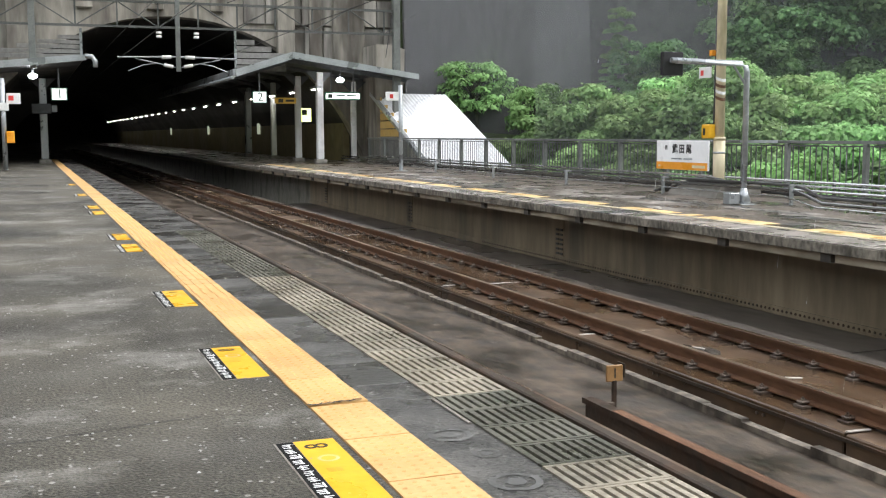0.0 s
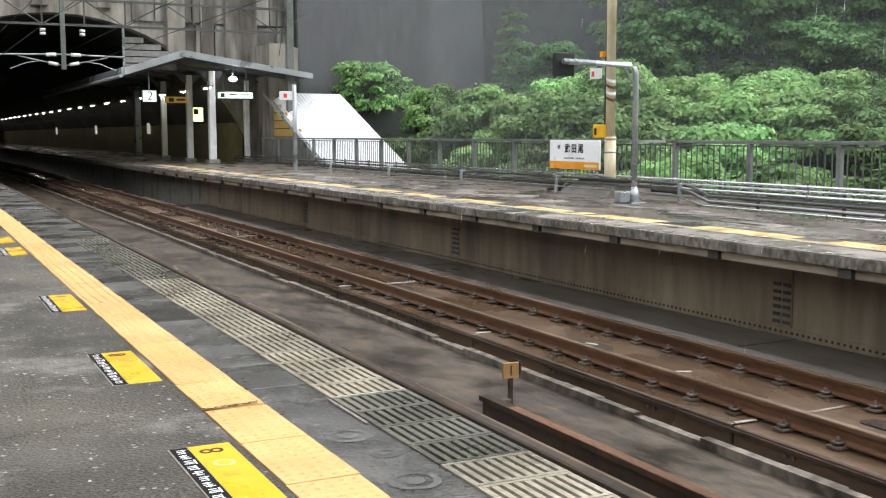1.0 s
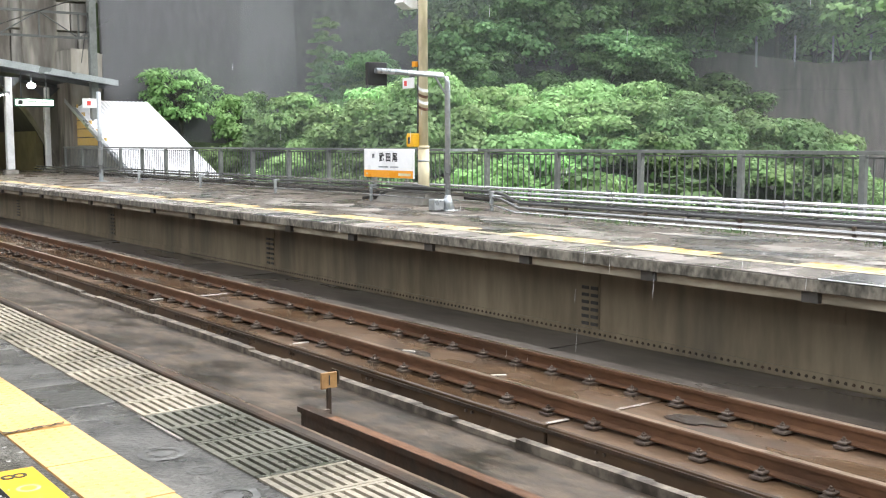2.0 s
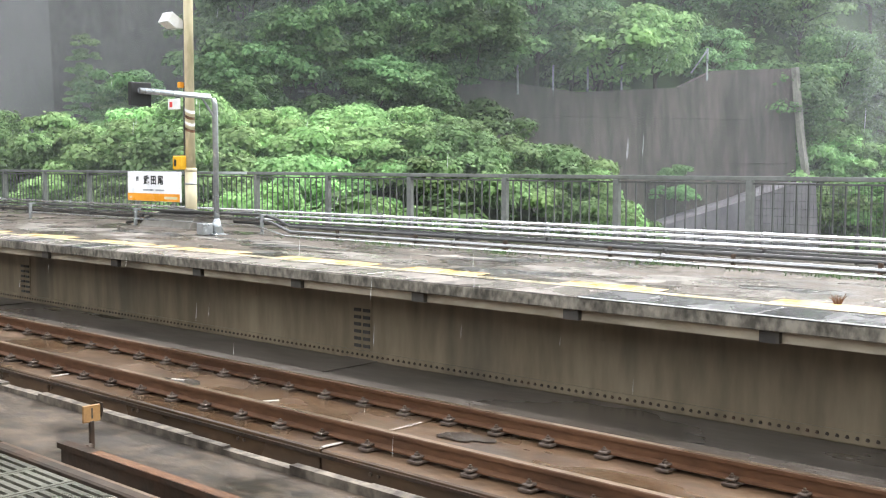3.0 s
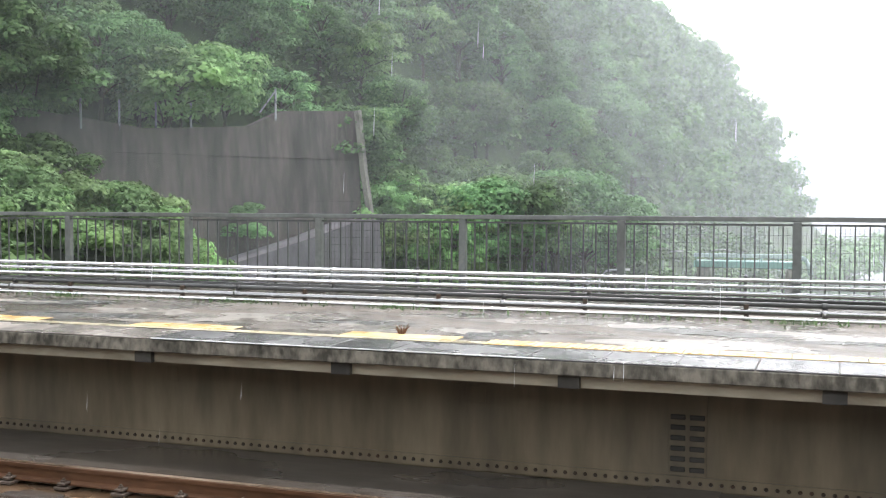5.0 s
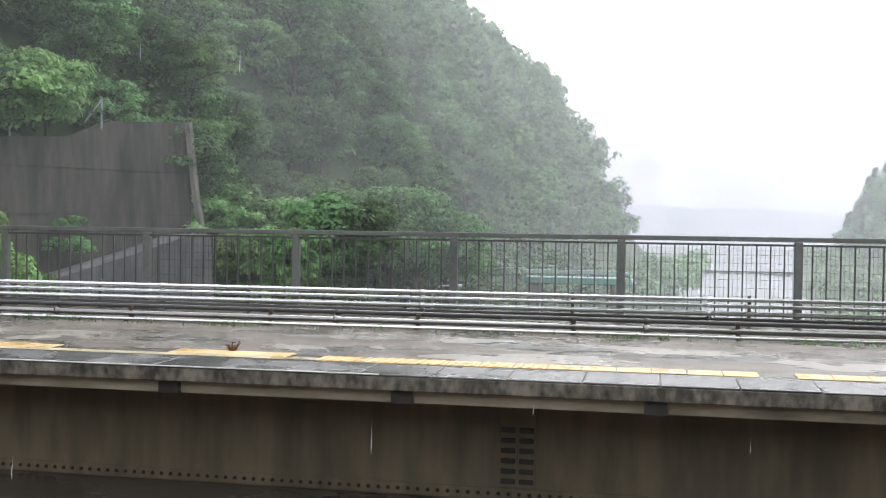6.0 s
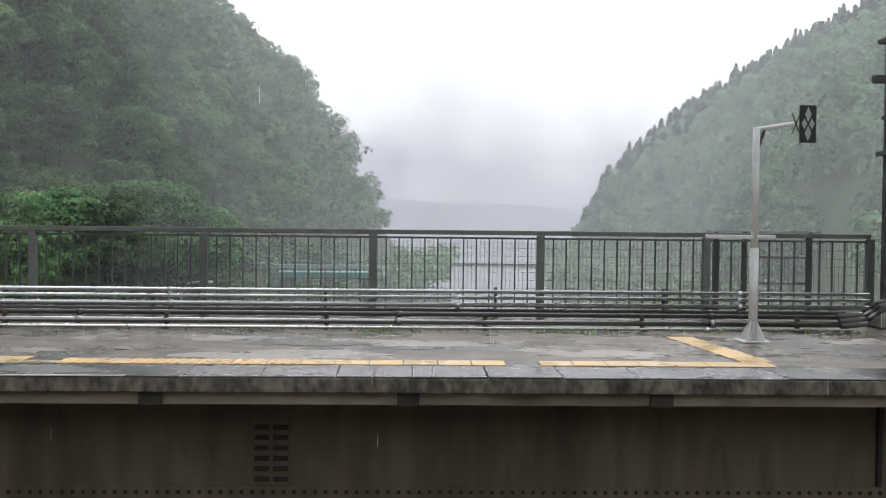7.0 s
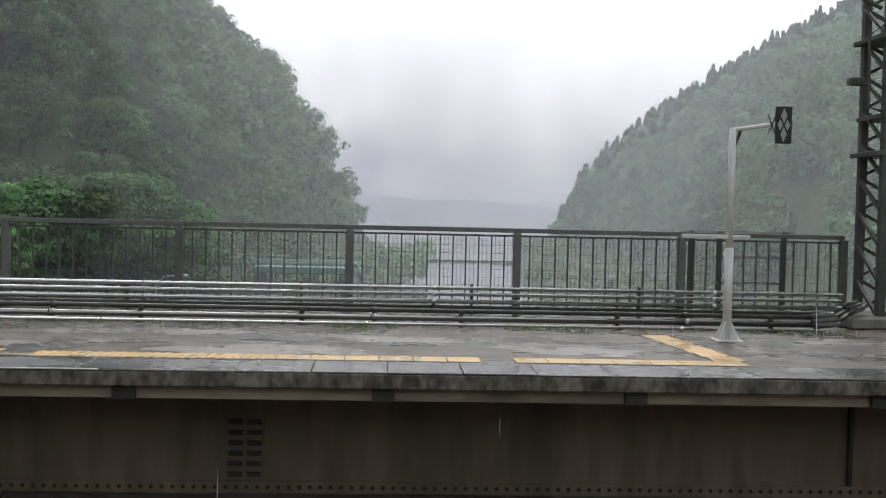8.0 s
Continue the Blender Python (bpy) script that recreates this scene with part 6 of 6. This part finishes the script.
far_wood("slope_scrub", MOUNDS, 0.26, 90.0, 21, LEAF, "mid green vines and scrub low on the slope")
gw = random.Random(77)
spots = []
def crown_clumps(gg, x, y, z, R, n):
    """One far tree: a main dome and smaller tufts over it, so that the canopy is lumpy."""
    out = [(x, y, z + R * 0.5, R * 0.8)]
    for _ in range(n):
        a, e = gg.uniform(0, 6.28), gg.uniform(0.1, 1.4)
        q = R * gg.uniform(0.75, 1.1)
        out.append((x + q * math.cos(a) * math.cos(e), y + q * math.sin(a) * math.cos(e), z + R * 0.5 + q * math.sin(e) * 0.9, R * gg.uniform(0.2, 0.45)))
    return out


for k in range(620):
    x = 118 + gw.random() * 180
    y = toe(x) + gw.uniform(-1, 80)
    if y > 95:
        continue
    spots += crown_clumps(gw, x, y, ground_z(x, y) + gw.uniform(-1.0, 2.2), gw.uniform(2.2, 4.9), 8)
far_wood("far_woods", spots, 0.55, 15.0, 5, LEAF, "dense broadleaf forest along the far spur of the hill")
spots = []
for k in range(420):
    x = 22 + gw.random() * 105
    y = toe(x) + gw.uniform(20, 60)
    r = gw.uniform(1.8, 3.2)
    spots.append((x, y, ground_z(x, y) + r * gw.uniform(0.6, 1.4), r))
far_wood("upper_woods", spots, 0.5, 20.0, 6, LEAF, "dense broadleaf forest on the upper slope")
spots = []
for k in range(900):
    x = 30 + gw.random() * 100
    d = gw.uniform(0.5, 24)
    if x < 63 and d < 4.5:
        continue
    y = toe(x) + d
    r = gw.uniform(0.8, 1.7)
    spots.append((x, y, ground_z(x, y) + r * 0.35, r))
far_wood("hill_undergrowth", spots, 0.32, 38.0, 16, LEAF, "thick leafy undergrowth between the trees on the slope")
spots = []
for k in range(1000):
    x = 130 + gw.random() ** 0.8 * 460
    y = toe_right(x) - gw.uniform(-3, 150) * gw.random() ** 0.7
    spots += crown_clumps(gw, x, y, ground_z(x, y) + gw.uniform(-0.5, 3.0), gw.uniform(3.0, 6.4), 6)
far_wood("opposite_woods", spots, 0.95, 9.0, 7, LEAF_FAR, "misty forest on the hill across the river")
spots = []
for k in range(300):
    x = 70 + gw.random() * 420
    y = -0.12 * x - 4 - gw.random() * (abs(toe_right(x)) - 0.12 * x - 2)
    r = gw.uniform(1.0, 2.4)
    spots.append((x, y, ground_z(x, y) + r * 0.3, r))
far_wood("riverbank_scrub", spots, 0.9, 9.0, 8, LEAF_BRIGHT, "light green scrub on the flat river bank")
spots = []
for k in range(110):
    x = 170 + gw.random() * 85
    y = toe(x) - gw.uniform(1, 17)
    r = gw.uniform(1.5, 2.8)
    spots.append((x, y, -12.5 + r * 0.5 + gw.random() * 4, r))
far_wood("spit_scrub", spots, 0.8, 10.0, 9, LEAF_BRIGHT, "light green bushes at the water's edge")


spots = []
for k in range(420):
    x = 62 + gw.random() * 112
    y = toe(x) - gw.uniform(-1, 14)
    r = gw.uniform(0.8, 1.8)
    spots.append((x, y, ground_z(x, y) + r * 0.25, r))
far_wood("valley_scrub", spots, 0.42, 22.0, 18, LEAF, "rough green scrub on the slope down to the river")


def cedar_model():
    t = thing("cedar", "dark pointed cedar on the ridge across the river", "tree", group="cedars on the ridge")
    gg = np.random.default_rng(3)
    cs = [(0, 0, 2 + 1.15 * k, 3.1 * (1 - k / 12.5) + 0.25) for k in range(12)]
    V, F = leaf_cloud(cs, 1.1, 9, 22, squash=0.55, droop=0.7)
    ob = new("crown", leaf_mesh("crown", V, F, LEAF_CEDAR))
    ob.parent = t
    part("trunk", tube(B(), [(0, 0, -2), (0, 0, 15)], 0.32, 6, r1=0.05), BARK, t)
    return t


cedar = cedar_model()
for k in range(230):
    back = k < 150
    u = k / 149 if back else gw.random() ** 1.4 * 0.8
    x = 479 + gw.uniform(-4, 5) if back else 474 - gw.random() * 34
    y = -80 - u * 138 + gw.uniform(-1.5, 1.5)
    z = ground_z(x, y)
    m = pose(x, y, z - 1, 0, 0, gw.uniform(0, 360)) @ Matrix.Diagonal((1.0, 1.0, (gw.uniform(0.98, 1.2) if gw.random() < 0.9 else 1.32) if back else gw.uniform(0.7, 1.0), 1))
    if k == 0:
        cedar.matrix_basis = m
    else:
        copy_thing(cedar, Matrix.Identity(4)).matrix_basis = m


# ---- down in the valley: green bridge, road lamps ----
t = thing("green_bridge", "pale green steel pipe bridge down in the valley", "bridge", pose(100, 0, 0))
part("parapet", box(B(), -1.4, -1.2, 2.7, 11.6, -3.42, -3.08, 0.03), BRIDGE_PALE, t, "pale top beam")
part("deck_beam", box(B(), -1.2, 1.2, 2.7, 11.6, -4.35, -3.75, 0.05), BRIDGE_GREEN, t)
for y in np.arange(3.0, 11.7, 1.4):
    part("upright", box(B(), -1.35, -1.2, y - 0.06, y + 0.06, -3.76, -3.41), BRIDGE_GREEN, t)
part("pipe_end", tube(B(), [(-1.3, 2.7, -3.3), (-1.3, 2.2, -3.45), (-1.3, 1.85, -3.9), (-1.3, 1.7, -4.8)], 0.22, 8), BRIDGE_PALE, t, "pale pipe bending down at the end")
for y in (3.2, 10.8):
    part("pier", box(B(), -1.0, 1.0, y - 0.6, y + 0.6, -15, -4.36, 0.1), CONCRETE, t)
for x, y, h in ((64.0, 13.0, -2.6), (120.0, 12.5, -3.6), (100, 14.5, -3.0)):
    t = thing("street_lamp", "slender grey street lamp by the valley road", "street lamp", pose(x, y, 0), group="street lamps")
    part("post", tube(B(), [(0, 0, -13), (0, 0, h - 0.5), (0, -0.4, h - 0.1), (0, -1.3, h)], 0.07, 6), GALV, t)
    part("lamp_head", box(B(), -0.12, 0.12, -1.8, -1.2, h - 0.06, h + 0.06, 0.02), WHITE, t)
t = thing("far_weir", "low concrete weir across the river", "weir", pose(330, 0, 0))
part("wall", box(B(), -1.5, 1.5, -42, -8, -15, -12.4, 0.1), ROCK, t)

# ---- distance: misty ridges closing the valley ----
# forest colour paled and greyed: the distance haze is put into it
MISTY = ramp_mat("haze_paled_far_forest", (0.13, 0.17, 0.16), (0.22, 0.27, 0.26), 1.0, 0.02, 0.004, 0.0)


def ridge(x, y0, y1, peak, seed, label):
    bm = B()
    gg = random.Random(seed)
    ph = [gg.uniform(0, 6.28) for _ in range(6)]
    rows = []
    for k in range(81):
        u = k / 80
        y = y0 + (y1 - y0) * u
        h = peak(u) + sum(math.sin(u * (9 + 13 * i) + ph[i]) * 5.0 / (i + 1) for i in range(6)) + gg.uniform(-1.2, 1.2)
        rows.append((bm.verts.new((x, y, -16)), bm.verts.new((x + 120, y, h)), bm.verts.new((x + 400, y, h * 0.8))))
    for a, b in zip(rows, rows[1:]):
        bm.faces.new((a[0], b[0], b[1], a[1]))
        bm.faces.new((a[1], b[1], b[2], a[2]))
    tagged(part("backdrop_ridge", bm, MISTY), label, "distant hill", kind="structure")


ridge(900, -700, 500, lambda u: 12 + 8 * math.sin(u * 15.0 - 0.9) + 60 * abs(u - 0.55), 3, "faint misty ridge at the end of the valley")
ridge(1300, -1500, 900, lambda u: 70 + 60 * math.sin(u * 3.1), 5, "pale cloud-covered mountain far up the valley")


def veil(x, y0, y1, z1, amount, x1=None, rise=None, shine=None):
    """A pale see-through sheet that stands in for rain haze; with shine it glows."""
    m = bpy.data.materials.new("haze_sheet")
    m.use_nodes = True
    n, l = m.node_tree.nodes, m.node_tree.links
    n.remove(n["Principled BSDF"])
    a, b, c, mix, mix2 = (n.new(k) for k in ("ShaderNodeBsdfTransparent", "ShaderNodeBsdfDiffuse", "ShaderNodeBsdfTranslucent", "ShaderNodeMixShader", "ShaderNodeMixShader"))
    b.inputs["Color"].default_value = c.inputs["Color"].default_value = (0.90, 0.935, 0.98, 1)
    mix2.inputs[0].default_value = 0.5
    l.new(b.outputs[0], mix2.inputs[1])
    l.new(c.outputs[0], mix2.inputs[2])
    geo = n.new("ShaderNodeNewGeometry")
    nz = n.new("ShaderNodeTexNoise")
    nz.inputs["Scale"].default_value, nz.inputs["Detail"].default_value = 0.012, 3
    l.new(geo.outputs["Position"], nz.inputs["Vector"])
    mr = n.new("ShaderNodeMapRange")
    mr.inputs["From Min"].default_value, mr.inputs["From Max"].default_value = 0.3, 0.7
    mr.inputs["To Min"].default_value, mr.inputs["To Max"].default_value = amount * 0.7, amount * 1.3
    l.new(nz.outputs["Fac"], mr.inputs["Value"])
    sp = n.new("ShaderNodeSeparateXYZ")
    l.new(geo.outputs["Position"], sp.inputs[0])
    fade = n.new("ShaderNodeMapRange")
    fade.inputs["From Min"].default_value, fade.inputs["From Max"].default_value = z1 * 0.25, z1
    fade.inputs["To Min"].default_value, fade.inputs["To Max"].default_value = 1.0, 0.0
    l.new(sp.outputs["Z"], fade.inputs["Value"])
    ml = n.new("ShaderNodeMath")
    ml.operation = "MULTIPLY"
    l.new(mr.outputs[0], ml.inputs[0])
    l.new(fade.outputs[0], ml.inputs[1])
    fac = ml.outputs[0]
    # an emitting sheet gives the far haze its brightness without any lamp
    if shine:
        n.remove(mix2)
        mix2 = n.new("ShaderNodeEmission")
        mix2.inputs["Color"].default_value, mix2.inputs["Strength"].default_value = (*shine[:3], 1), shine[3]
    if rise:
        up = n.new("ShaderNodeMapRange")
        up.inputs["From Min"].default_value, up.inputs["From Max"].default_value = rise
        l.new(sp.outputs["Z"], up.inputs["Value"])
        ad = n.new("ShaderNodeMath")
        ad.operation, ad.use_clamp = "ADD", True
        l.new(fac, ad.inputs[0])
        l.new(up.outputs[0], ad.inputs[1])
        fac = ad.outputs[0]
    l.new(fac, mix.inputs[0])
    l.new(a.outputs[0], mix.inputs[1])
    l.new(mix2.outputs[0], mix.inputs[2])
    l.new(mix.outputs[0], n["Material Output"].inputs["Surface"])
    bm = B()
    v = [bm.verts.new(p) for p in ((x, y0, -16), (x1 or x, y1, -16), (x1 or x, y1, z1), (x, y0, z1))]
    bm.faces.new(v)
    return tagged(part("haze_sheet", bm, m), "pale see-through sheet standing in for rain haze in the valley", "mist", kind="stuff")


# sheets added across the valley to pale the hills behind them like haze
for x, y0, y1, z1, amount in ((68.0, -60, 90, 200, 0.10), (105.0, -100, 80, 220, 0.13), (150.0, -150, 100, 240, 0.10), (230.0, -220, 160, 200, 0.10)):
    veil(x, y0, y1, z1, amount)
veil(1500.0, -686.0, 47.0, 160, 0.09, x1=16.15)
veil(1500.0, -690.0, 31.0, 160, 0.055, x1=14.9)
# glowing sheets: one whitens the low sky, one tints the valley's end
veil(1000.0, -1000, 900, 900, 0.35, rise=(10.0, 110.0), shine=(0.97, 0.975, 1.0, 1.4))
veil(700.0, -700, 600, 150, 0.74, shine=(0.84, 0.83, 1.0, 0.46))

# ---- added unseen wall behind the camera, its height set to shade the girder ----
bm = B()
box(bm, -4.6, -4.3, NEAR_END, 50, -0.5, 3.4)
tagged(part("wall_unseen_screen", bm, CLAD), "added unseen boarded wall that keeps low sky light off the girder", "wall", kind="structure")

# ---- falling rain ----
RAIN = ramp_mat("rain_drop", (0.75, 0.77, 0.80), (0.9, 0.9, 0.92), 0.15, 5, 1, 0.0)
gr = random.Random(5)
bm = B()
for k in range(1000):
    x, y, z = gr.uniform(4.6, 8.4), gr.uniform(-4.0, 12.0), gr.uniform(0.0, 76.0)
    ln, w = gr.uniform(0.05, 0.16), gr.uniform(0.0010, 0.0019)
    v = [bm.verts.new(p) for p in ((x - w, y - w, z), (x + w, y - w, z), (x, y + w, z), (x + 0.012, y, z + ln), (x, y, z - ln * 0.3))]
    for i in range(3):
        bm.faces.new((v[i], v[(i + 1) % 3], v[3]))
        bm.faces.new((v[(i + 1) % 3], v[i], v[4]))
rain = tagged(part("rain", bm, RAIN), "streaks of steady falling rain", "rain", kind="stuff")


def motions():
    """The rain falls past the camera at a steady speed."""
    walk(rain, [(0.0, pose(0, 0, -1.5)), (4.0, pose(-0.4, 0, -36.5)), (8.0, pose(-0.8, 0, -71.5))])


motions()
